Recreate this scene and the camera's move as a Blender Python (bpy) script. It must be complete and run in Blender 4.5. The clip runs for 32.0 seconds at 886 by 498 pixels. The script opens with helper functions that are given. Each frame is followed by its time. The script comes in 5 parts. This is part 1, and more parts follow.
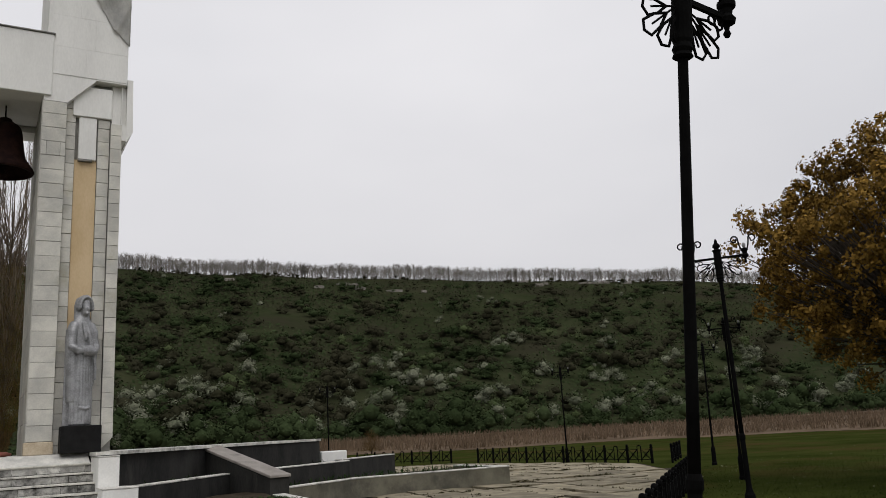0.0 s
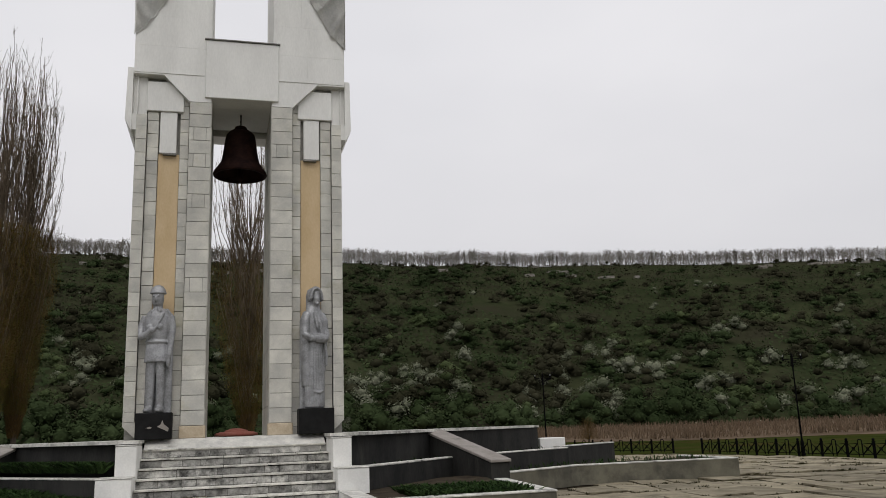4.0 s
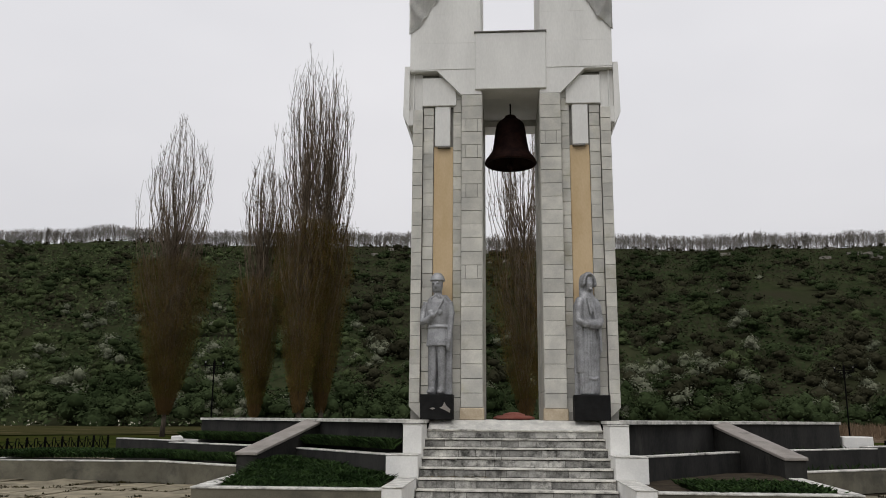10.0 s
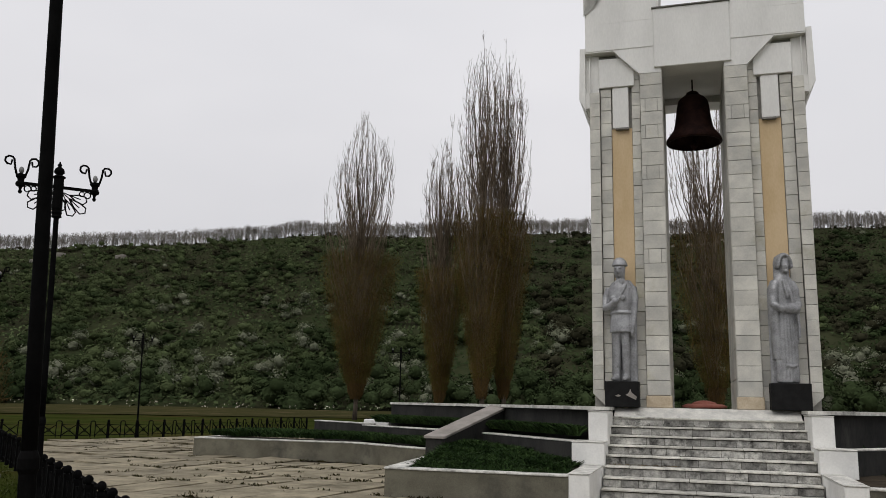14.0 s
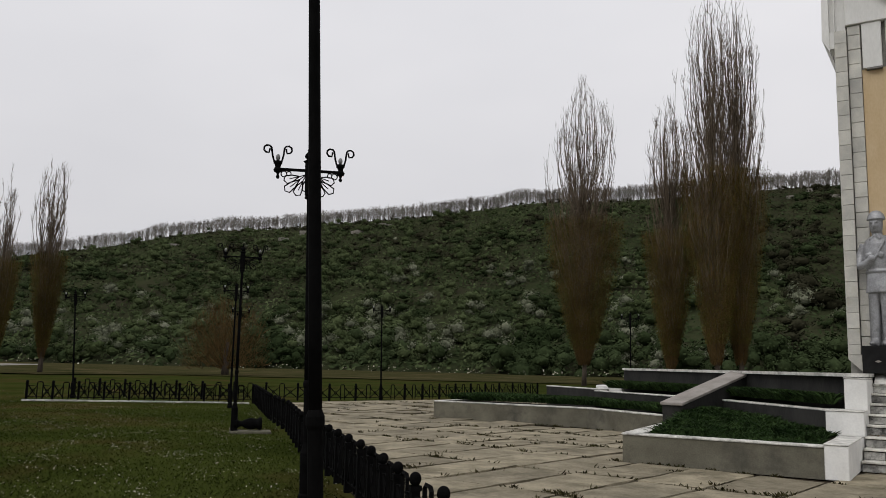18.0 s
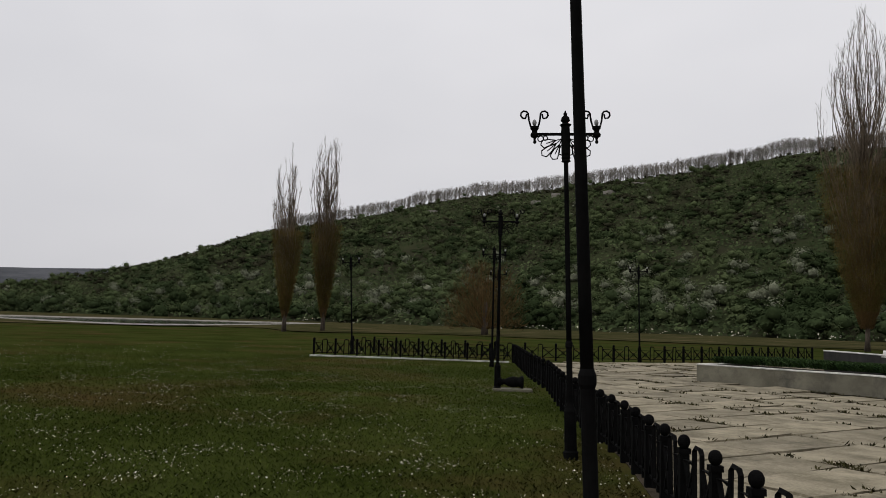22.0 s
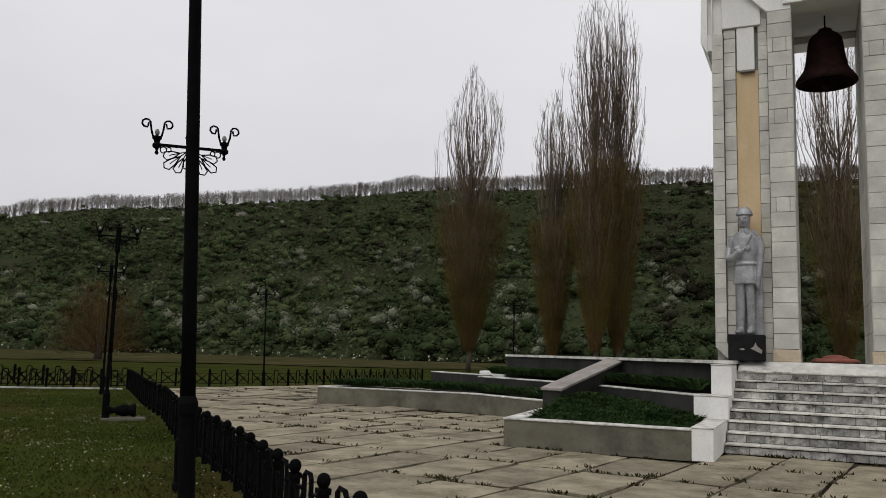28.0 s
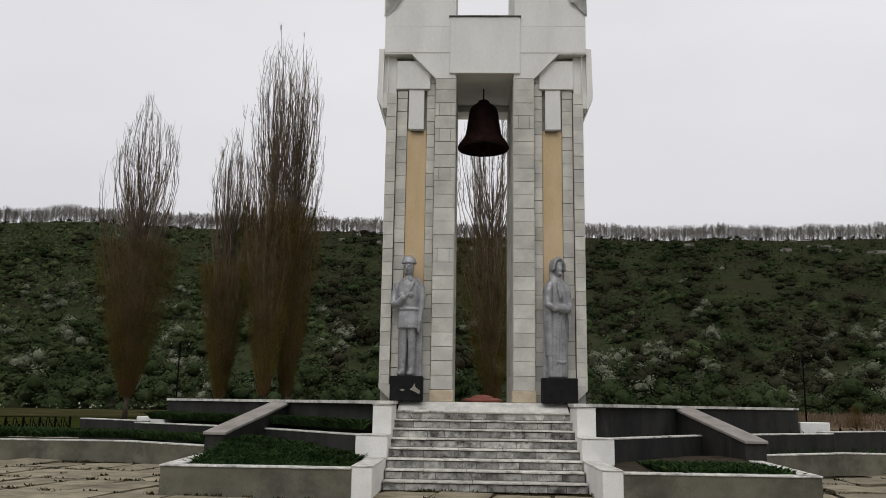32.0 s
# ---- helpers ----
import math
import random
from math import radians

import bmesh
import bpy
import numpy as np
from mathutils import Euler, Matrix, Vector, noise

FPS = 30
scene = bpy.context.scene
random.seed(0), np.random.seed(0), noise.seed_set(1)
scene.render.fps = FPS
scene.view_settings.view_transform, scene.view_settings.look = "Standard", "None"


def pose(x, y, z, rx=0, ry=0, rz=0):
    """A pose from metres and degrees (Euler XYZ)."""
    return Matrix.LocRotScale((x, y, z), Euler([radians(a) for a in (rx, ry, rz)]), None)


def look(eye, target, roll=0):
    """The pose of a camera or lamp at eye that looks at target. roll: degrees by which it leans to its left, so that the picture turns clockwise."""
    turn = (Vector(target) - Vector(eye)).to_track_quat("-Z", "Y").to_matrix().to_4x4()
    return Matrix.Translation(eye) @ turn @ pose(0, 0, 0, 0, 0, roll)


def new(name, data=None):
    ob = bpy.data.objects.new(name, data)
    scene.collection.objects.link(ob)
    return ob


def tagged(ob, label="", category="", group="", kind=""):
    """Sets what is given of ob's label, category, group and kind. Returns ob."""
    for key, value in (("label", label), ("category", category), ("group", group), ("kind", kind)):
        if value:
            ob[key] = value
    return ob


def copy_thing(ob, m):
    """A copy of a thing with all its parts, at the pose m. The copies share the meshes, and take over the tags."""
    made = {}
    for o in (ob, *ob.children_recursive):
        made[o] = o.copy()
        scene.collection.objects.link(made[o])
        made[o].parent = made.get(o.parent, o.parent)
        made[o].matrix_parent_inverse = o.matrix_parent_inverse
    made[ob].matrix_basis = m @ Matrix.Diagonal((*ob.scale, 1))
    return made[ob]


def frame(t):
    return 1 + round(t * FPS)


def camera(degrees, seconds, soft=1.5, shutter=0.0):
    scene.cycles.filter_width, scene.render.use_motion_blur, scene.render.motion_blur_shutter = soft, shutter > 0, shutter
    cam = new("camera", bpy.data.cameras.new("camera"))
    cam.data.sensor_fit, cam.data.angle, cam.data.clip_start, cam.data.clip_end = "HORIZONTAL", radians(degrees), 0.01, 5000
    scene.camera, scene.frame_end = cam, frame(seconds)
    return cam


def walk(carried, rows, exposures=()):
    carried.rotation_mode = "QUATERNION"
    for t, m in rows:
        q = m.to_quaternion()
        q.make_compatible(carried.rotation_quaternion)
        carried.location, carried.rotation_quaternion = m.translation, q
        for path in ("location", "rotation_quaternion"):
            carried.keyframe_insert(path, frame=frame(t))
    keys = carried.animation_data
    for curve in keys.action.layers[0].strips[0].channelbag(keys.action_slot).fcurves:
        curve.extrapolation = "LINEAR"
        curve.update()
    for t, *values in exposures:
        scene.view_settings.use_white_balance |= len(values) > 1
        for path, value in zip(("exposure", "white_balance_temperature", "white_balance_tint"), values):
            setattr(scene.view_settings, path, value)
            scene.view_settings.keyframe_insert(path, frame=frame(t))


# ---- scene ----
cam = camera(56.5, 32.0, soft=0.9)
PATH = [
    (0, (-0.181, -17.038, 1.544), (0.792, -15.343, 1.973), -3.2),
    (0.5, (-0.173, -17.029, 1.553), (0.739, -15.302, 1.982), -3.1),
    (1, (-0.196, -17.032, 1.553), (0.659, -15.276, 1.983), -3.0),
    (1.5, (-0.202, -17.025, 1.555), (0.595, -15.242, 1.984), -2.9),
    (2, (-0.199, -17.008, 1.552), (0.54, -15.2, 1.98), -2.7),
    (2.5, (-0.19, -16.987, 1.556), (0.489, -15.155, 1.982), -2.5),
    (3, (-0.166, -16.965, 1.578), (0.451, -15.11, 1.999), -2.2),
    (3.5, (-0.177, -16.927, 1.534), (0.384, -15.054, 1.957), -2.2),
    (5.5, (-0.2, -16.859, 1.517), (0.141, -14.932, 1.93), -1.3),
    (6, (-0.176, -16.838, 1.519), (0.106, -14.901, 1.93), -1.1),
    (6.5, (-0.181, -16.842, 1.527), (0.046, -14.898, 1.936), -0.9),
    (7, (-0.124, -16.865, 1.553), (0.042, -14.913, 1.958), -0.6),
    (7.5, (-0.143, -16.826, 1.551), (-0.029, -14.87, 1.956), -0.4),
    (8, (-0.14, -16.801, 1.54), (-0.079, -14.843, 1.945), -0.2),
    (8.5, (-0.123, -16.772, 1.536), (-0.116, -14.814, 1.942), -0.0),
    (9, (-0.135, -16.741, 1.54), (-0.178, -14.783, 1.944), 0.1),
    (9.5, (-0.142, -16.719, 1.523), (-0.236, -14.762, 1.927), 0.3),
    (10, (-0.126, -16.703, 1.531), (-0.271, -14.749, 1.933), 0.4),
    (10.5, (-0.108, -16.729, 1.534), (-0.303, -14.779, 1.932), 0.6),
    (11, (-0.102, -16.713, 1.556), (-0.349, -14.768, 1.949), 0.6),
    (11.5, (-0.134, -16.732, 1.551), (-0.43, -14.793, 1.94), 0.8),
    (12, (-0.123, -16.713, 1.549), (-0.474, -14.782, 1.935), 0.9),
    (12.5, (-0.177, -16.732, 1.546), (-0.576, -14.809, 1.928), 1.0),
    (13, (-0.185, -16.713, 1.532), (-0.637, -14.802, 1.91), 1.0),
    (13.5, (-0.186, -16.731, 1.51), (-0.694, -14.833, 1.884), 1.1),
    (14, (-0.163, -16.73, 1.508), (-0.73, -14.847, 1.875), 1.2),
    (14.5, (-0.159, -16.722, 1.521), (-0.784, -14.855, 1.877), 1.2),
    (16.5, (-0.197, -16.767, 1.509), (-1.059, -14.99, 1.821), 1.0),
    (17, (-0.211, -16.777, 1.506), (-1.135, -15.029, 1.809), 1.1),
    (17.5, (-0.217, -16.808, 1.512), (-1.206, -15.094, 1.801), 1.3),
    (18, (-0.249, -16.818, 1.501), (-1.305, -15.142, 1.777), 1.3),
    (18.5, (-0.259, -16.833, 1.5), (-1.387, -15.201, 1.757), 1.3),
    (19, (-0.271, -16.835, 1.496), (-1.475, -15.256, 1.733), 1.3),
    (19.5, (-0.256, -16.858, 1.494), (-1.537, -15.338, 1.71), 1.2),
    (20, (-0.247, -16.876, 1.496), (-1.601, -15.418, 1.693), 1.2),
    (20.5, (-0.244, -16.895, 1.498), (-1.667, -15.502, 1.681), 1.2),
    (21, (-0.242, -16.918, 1.501), (-1.717, -15.578, 1.674), 1.3),
    (21.5, (-0.24, -16.933, 1.499), (-1.746, -15.627, 1.668), 1.5),
    (22, (-0.238, -16.937, 1.497), (-1.757, -15.647, 1.665), 1.7),
    (22.5, (-0.236, -16.954, 1.495), (-1.75, -15.659, 1.667), 1.9),
    (23, (-0.242, -16.944, 1.493), (-1.744, -15.635, 1.668), 2.1),
    (23.5, (-0.223, -16.965, 1.495), (-1.701, -15.629, 1.674), 2.3),
    (24, (-0.221, -16.968, 1.498), (-1.659, -15.59, 1.682), 2.4),
    (24.5, (-0.225, -16.948, 1.495), (-1.609, -15.517, 1.686), 2.4),
    (25, (-0.238, -16.913, 1.495), (-1.552, -15.418, 1.694), 2.3),
    (25.5, (-0.252, -16.875, 1.491), (-1.488, -15.317, 1.699), 2.2),
    (27.5, (-0.255, -16.795, 1.497), (-1.164, -15.03, 1.738), 1.7),
    (28, (-0.27, -16.752, 1.499), (-1.089, -14.945, 1.748), 1.6),
    (28.5, (-0.266, -16.714, 1.505), (-0.997, -14.87, 1.763), 1.5),
    (29, (-0.255, -16.71, 1.503), (-0.894, -14.835, 1.774), 1.4),
    (29.5, (-0.249, -16.693, 1.5), (-0.793, -14.79, 1.787), 1.3),
    (30, (-0.234, -16.689, 1.5), (-0.684, -14.764, 1.804), 1.3),
    (30.5, (-0.267, -16.685, 1.476), (-0.615, -14.742, 1.799), 1.3),
    (31, (-0.222, -16.661, 1.487), (-0.476, -14.706, 1.827), 1.1),
    (31.5, (-0.228, -16.675, 1.477), (-0.383, -14.713, 1.832), 1.0),
    (32, (-0.222, -16.777, 1.44), (-0.287, -14.813, 1.811), 0.9),
]
walk(cam, [(t, look(eye, target, roll)) for t, eye, target, roll in PATH])
# ---- light ----
world = bpy.data.worlds.new("overcast_sky")
scene.world = world
world.use_nodes = True
_n, _l = world.node_tree.nodes, world.node_tree.links
_n.clear()
sky_out = _n.new("ShaderNodeOutputWorld")
sky_bg = _n.new("ShaderNodeBackground")
sky_tex = _n.new("ShaderNodeTexSky")
sky_tex.sky_type, sky_tex.sun_disc = "NISHITA", False
sky_tex.sun_elevation, sky_tex.sun_rotation = radians(48), radians(160)
sky_tex.air_density, sky_tex.dust_density = 1.0, 4.0
sky_grey = _n.new("ShaderNodeHueSaturation")
sky_grey.inputs["Saturation"].default_value = 0.06
sky_co = _n.new("ShaderNodeTexCoord")
sky_map = _n.new("ShaderNodeMapping")
sky_map.inputs["Scale"].default_value = (1.0, 1.0, 2.2)
cloud = _n.new("ShaderNodeTexNoise")
cloud.inputs["Scale"].default_value, cloud.inputs["Detail"].default_value = 1.6, 4.0
cloud_ramp = _n.new("ShaderNodeValToRGB")
cloud_ramp.color_ramp.elements[0].position, cloud_ramp.color_ramp.elements[0].color = 0.3, (7.6, 7.6, 8.0, 1)
cloud_ramp.color_ramp.elements[1].position, cloud_ramp.color_ramp.elements[1].color = 0.75, (9.0, 8.9, 9.2, 1)
sky_mix = _n.new("ShaderNodeMix")
sky_mix.data_type = "RGBA"
sky_mix.inputs["Factor"].default_value = 0.9
_l.new(sky_co.outputs["Generated"], sky_map.inputs["Vector"])
_l.new(sky_map.outputs["Vector"], cloud.inputs["Vector"])
_l.new(cloud.outputs["Fac"], cloud_ramp.inputs["Fac"])
_l.new(sky_tex.outputs["Color"], sky_grey.inputs["Color"])
_l.new(sky_grey.outputs["Color"], sky_mix.inputs["A"])
_l.new(cloud_ramp.outputs["Color"], sky_mix.inputs["B"])
sky_xyz = _n.new("ShaderNodeSeparateXYZ")
sky_rise = _n.new("ShaderNodeMapRange")
sky_rise.inputs["From Min"].default_value, sky_rise.inputs["From Max"].default_value = 0.02, 0.42
sky_rise.inputs["To Min"].default_value, sky_rise.inputs["To Max"].default_value = 0.80, 1.0
sky_dim = _n.new("ShaderNodeMix")
sky_dim.data_type, sky_dim.blend_type = "RGBA", "MULTIPLY"
sky_dim.inputs["Factor"].default_value = 1.0
_l.new(sky_co.outputs["Generated"], sky_xyz.inputs["Vector"])
_l.new(sky_xyz.outputs["Z"], sky_rise.inputs["Value"])
_l.new(sky_mix.outputs["Result"], sky_dim.inputs["A"])
_l.new(sky_rise.outputs["Result"], sky_dim.inputs["B"])
_l.new(sky_dim.outputs["Result"], sky_bg.inputs["Color"])
_l.new(sky_bg.outputs["Background"], sky_out.inputs["Surface"])
sky_bg.inputs["Strength"].default_value = 0.098

sun_data = bpy.data.lights.new("sun", "SUN")
sun_data.energy, sun_data.angle, sun_data.color = 0.9, radians(40), (1.0, 0.97, 0.93)
sun = new("sun", sun_data)
sun.matrix_world = look((-8, -30, 40), (0, 0, 0))


# ---- materials ----
def mat(name, a, b, rough=0.85, scale=3.0, fine=40.0, bump=0.3, metal=0.0, stain=None, stain_at=0.62, stretch=(1, 1, 1), random_amount=0.0, island=False, holes=0.0, spec=0.3):
    """Two colours mixed by coarse and fine noise, with bump, optional stains and per-piece variation."""
    m = bpy.data.materials.new(name)
    m.use_nodes = True
    n, l = m.node_tree.nodes, m.node_tree.links
    bs = n["Principled BSDF"]
    co = n.new("ShaderNodeTexCoord")
    geo = n.new("ShaderNodeNewGeometry")
    mp = n.new("ShaderNodeMapping")
    mp.inputs["Scale"].default_value = stretch
    l.new(geo.outputs["Position"], mp.inputs["Vector"])
    n1 = n.new("ShaderNodeTexNoise")
    n1.inputs["Scale"].default_value, n1.inputs["Detail"].default_value, n1.inputs["Roughness"].default_value = scale, 6.0, 0.6
    n2 = n.new("ShaderNodeTexNoise")
    n2.inputs["Scale"].default_value, n2.inputs["Detail"].default_value = fine, 3.0
    l.new(mp.outputs["Vector"], n1.inputs["Vector"])
    l.new(mp.outputs["Vector"], n2.inputs["Vector"])
    ad = n.new("ShaderNodeMath")
    ad.operation = "MULTIPLY_ADD"
    ad.inputs[1].default_value, ad.inputs[2].default_value = 0.35, -0.17
    l.new(n2.outputs["Fac"], ad.inputs[0])
    sm = n.new("ShaderNodeMath")
    l.new(ad.outputs[0], sm.inputs[0])
    l.new(n1.outputs["Fac"], sm.inputs[1])
    rp = n.new("ShaderNodeValToRGB")
    rp.color_ramp.elements[0].position, rp.color_ramp.elements[0].color = 0.33, a
    rp.color_ramp.elements[1].position, rp.color_ramp.elements[1].color = 0.68, b
    l.new(sm.outputs[0], rp.inputs["Fac"])
    col = rp.outputs["Color"]
    if stain:
        n3 = n.new("ShaderNodeTexNoise")
        n3.inputs["Scale"].default_value, n3.inputs["Detail"].default_value, n3.inputs["Roughness"].default_value = scale * 0.55, 8.0, 0.7
        mp2 = n.new("ShaderNodeMapping")
        mp2.inputs["Location"].default_value = (7.3, 2.1, 5.5)
        mp2.inputs["Scale"].default_value = stretch
        l.new(geo.outputs["Position"], mp2.inputs["Vector"])
        l.new(mp2.outputs["Vector"], n3.inputs["Vector"])
        r3 = n.new("ShaderNodeValToRGB")
        r3.color_ramp.elements[0].position, r3.color_ramp.elements[1].position = stain_at - 0.08, stain_at + 0.1
        l.new(n3.outputs["Fac"], r3.inputs["Fac"])
        mx = n.new("ShaderNodeMix")
        mx.data_type = "RGBA"
        mx.inputs["B"].default_value = stain
        l.new(r3.outputs["Color"], mx.inputs["Factor"])
        l.new(col, mx.inputs["A"])
        col = mx.outputs["Result"]
    if random_amount:
        hs = n.new("ShaderNodeHueSaturation")
        mr = n.new("ShaderNodeMapRange")
        mr.inputs["To Min"].default_value, mr.inputs["To Max"].default_value = 1 - random_amount, 1 + random_amount
        if island:
            l.new(geo.outputs["Random Per Island"], mr.inputs["Value"])
        else:
            oi = n.new("ShaderNodeObjectInfo")
            l.new(oi.outputs["Random"], mr.inputs["Value"])
        l.new(mr.outputs["Result"], hs.inputs["Value"])
        l.new(col, hs.inputs["Color"])
        col = hs.outputs["Color"]
    l.new(col, bs.inputs["Base Color"])
    if holes:
        n4 = n.new("ShaderNodeTexNoise")
        n4.inputs["Scale"].default_value, n4.inputs["Detail"].default_value, n4.inputs["Roughness"].default_value = 1.3, 4.0, 0.75
        l.new(geo.outputs["Position"], n4.inputs["Vector"])
        r4 = n.new("ShaderNodeMapRange")
        r4.inputs["From Min"].default_value, r4.inputs["From Max"].default_value = holes - 0.03, holes + 0.03
        l.new(n4.outputs["Fac"], r4.inputs["Value"])
        l.new(r4.outputs["Result"], bs.inputs["Alpha"])
    bs.inputs["Roughness"].default_value, bs.inputs["Metallic"].default_value = rough, metal
    bs.inputs["Specular IOR Level"].default_value = spec
    if bump:
        bp = n.new("ShaderNodeBump")
        bp.inputs["Strength"].default_value, bp.inputs["Distance"].default_value = bump, 0.01
        l.new(sm.outputs[0], bp.inputs["Height"])
        l.new(bp.outputs["Normal"], bs.inputs["Normal"])
    return m


def grey(v, warm=0.0):
    return (v * (1 + 0.45 * warm), v, v * (1 - 1.5 * warm - 0.01), 1)


M_PLASTER = mat("white_plaster", grey(0.67, 0.02), grey(0.80, 0.02), 0.9, 1.2, 30, 0.2, stain=grey(0.4, 0.02), stain_at=0.74, stretch=(1, 1, 0.35))
M_TILE = mat("limestone_tile", grey(0.41, 0.045), grey(0.585, 0.065), 0.75, 2.2, 45, 0.3, random_amount=0.13, stain=(0.38, 0.36, 0.27, 1), stain_at=0.64)
M_TILEBACK = mat("tile_mortar", grey(0.19, 0.05), grey(0.3, 0.05), 0.95, 6, 60, 0.4)
M_ORANGE = mat("ochre_paint", (0.51, 0.375, 0.215, 1), (0.61, 0.47, 0.295, 1), 0.9, 2, 40, 0.15, stretch=(1, 1, 0.4))
M_STATUE = mat("silver_paint", grey(0.20, -0.015), grey(0.36, -0.025), 0.45, 5, 40, 0.3, metal=0.35, spec=0.45, stain=grey(0.09), stain_at=0.64)
M_BLACK = mat("black_granite", grey(0.005), grey(0.012), 0.6, 6, 60, 0.05, spec=0.12)
M_BELL = mat("rusty_bronze", (0.010, 0.005, 0.005, 1), (0.028, 0.013, 0.010, 1), 0.8, 6, 50, 0.2, spec=0.08)
M_IRON = mat("black_iron", grey(0.0022), grey(0.005), 0.8, 8, 60, 0.15, spec=0.03)
M_CONCRETE = mat("grey_concrete", grey(0.085, 0.16), grey(0.155, 0.16), 0.95, 1.6, 45, 0.35, stain=grey(0.05, 0.1), stain_at=0.6)
# near-black concrete for the platform, terrace, back and sloping wall faces
M_DARKWALL = mat("dark_concrete", grey(0.008, 0.02), grey(0.031, 0.06), 0.9, 1.6, 30, 0.35, stretch=(1, 1, 0.35), stain=grey(0.07, 0.08), stain_at=0.7)
M_COPING = mat("worn_white_coping", grey(0.36, 0.05), grey(0.70, 0.04), 0.9, 4, 40, 0.5, stain=grey(0.09, 0.06), stain_at=0.6)
M_RAMP = mat("pinkish_concrete", (0.21, 0.19, 0.17, 1), (0.30, 0.275, 0.25, 1), 0.9, 3, 50, 0.3, stain=(0.12, 0.11, 0.1, 1), stain_at=0.66)
M_WHITEWASH = mat("whitewash", grey(0.66, 0.02), grey(0.82, 0.02), 0.9, 1.5, 30, 0.3, stain=grey(0.4, 0.05), stain_at=0.76)
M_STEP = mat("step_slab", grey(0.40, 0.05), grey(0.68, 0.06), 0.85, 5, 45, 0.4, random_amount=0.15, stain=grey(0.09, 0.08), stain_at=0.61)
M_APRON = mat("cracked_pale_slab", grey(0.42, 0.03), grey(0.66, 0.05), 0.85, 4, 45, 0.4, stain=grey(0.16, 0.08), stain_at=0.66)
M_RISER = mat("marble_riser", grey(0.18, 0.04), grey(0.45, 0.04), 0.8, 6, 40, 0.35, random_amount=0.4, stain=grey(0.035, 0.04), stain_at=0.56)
M_SLAB = mat("paving_slab", (0.13, 0.112, 0.072, 1), (0.295, 0.257, 0.18, 1), 0.95, 1.9, 30, 0.5, random_amount=0.2, stain=(0.07, 0.06, 0.036, 1), stain_at=0.61)
M_SOIL = mat("dark_soil", (0.025, 0.02, 0.014, 1), (0.06, 0.048, 0.034, 1), 1.0, 4, 40, 0.8, spec=0.05)
M_GRASSGROUND = mat("meadow", (0.0195, 0.0265, 0.006, 1), (0.039, 0.047, 0.012, 1), 1.0, 0.3, 9, 0.6, stain=(0.05, 0.037, 0.014, 1), stain_at=0.58, spec=0.0)
M_GRASS = mat("grass_blades", (0.022, 0.032, 0.0055, 1), (0.048, 0.063, 0.0125, 1), 1.0, 0.3, 9, 0, stain=(0.058, 0.043, 0.016, 1), stain_at=0.58, random_amount=0.25, island=True, spec=0.0)
M_LITTER = mat("pale_dead_leaves", (0.32, 0.29, 0.21, 1), (0.75, 0.70, 0.58, 1), 0.9, 2, 20, 0, random_amount=0.4, island=True)
M_STEPLEAF = mat("brown_dead_leaves", (0.06, 0.045, 0.028, 1), (0.19, 0.15, 0.095, 1), 0.95, 2, 20, 0, random_amount=0.4, island=True)
M_PLANT = mat("bed_plants", (0.011, 0.026, 0.007, 1), (0.034, 0.060, 0.018, 1), 0.85, 2, 10, 0, random_amount=0.6, island=True, spec=0.08)
M_HILL = mat("hill_soil", (0.0205, 0.0275, 0.012, 1), (0.040, 0.0445, 0.0225, 1), 1.0, 0.05, 0.9, 0, stain=(0.031, 0.0295, 0.0185, 1), stain_at=0.55, spec=0.0)
M_LEDGE = mat("pale_ledge_rock", (0.13, 0.12, 0.1, 1), (0.3, 0.28, 0.25, 1), 1.0, 0.6, 6, 0.3, spec=0.05)


M_BUSHG = mat("green_bush", (0.0205, 0.031, 0.0125, 1), (0.044, 0.060, 0.027, 1), 1.0, 0.06, 1.6, 0, random_amount=0.16, island=True, spec=0.0)
M_BUSHB = mat("bare_bush", (0.022, 0.0225, 0.0125, 1), (0.042, 0.041, 0.025, 1), 1.0, 0.06, 1.6, 0, random_amount=0.16, island=True, spec=0.0)
M_BUSHF = mat("fresh_bush", (0.038, 0.052, 0.021, 1), (0.082, 0.102, 0.047, 1), 1.0, 0.12, 1.6, 0, random_amount=0.18, island=True, spec=0.0)
M_BUSHW = mat("blossom_bush", (0.07, 0.08, 0.048, 1), (0.195, 0.203, 0.145, 1), 1.0, 0.2, 1.6, 0, random_amount=0.22, island=True, spec=0.0)
M_RIDGE = mat("bare_wood_far", (0.125, 0.113, 0.098, 1), (0.23, 0.21, 0.185, 1), 1.0, 0.1, 2, 0, random_amount=0.3, island=True, spec=0.05)
M_POPLAR = mat("poplar_twigs", (0.088, 0.067, 0.047, 1), (0.18, 0.143, 0.106, 1), 1.0, 0.4, 4, 0, random_amount=0.3, island=True, spec=0.05)
M_POPRED = mat("poplar_low_twigs", (0.060, 0.037, 0.014, 1), (0.125, 0.080, 0.032, 1), 1.0, 0.4, 4, 0, random_amount=0.35, island=True, spec=0.05)
M_POPGREEN = mat("poplar_young_leaves", (0.056, 0.050, 0.010, 1), (0.11, 0.096, 0.02, 1), 1.0, 0.4, 4, 0, random_amount=0.3, island=True, spec=0.05)
M_BARK = mat("bark", (0.035, 0.027, 0.02, 1), (0.085, 0.068, 0.052, 1), 1.0, 5, 30, 0.6, stretch=(1, 1, 0.25))
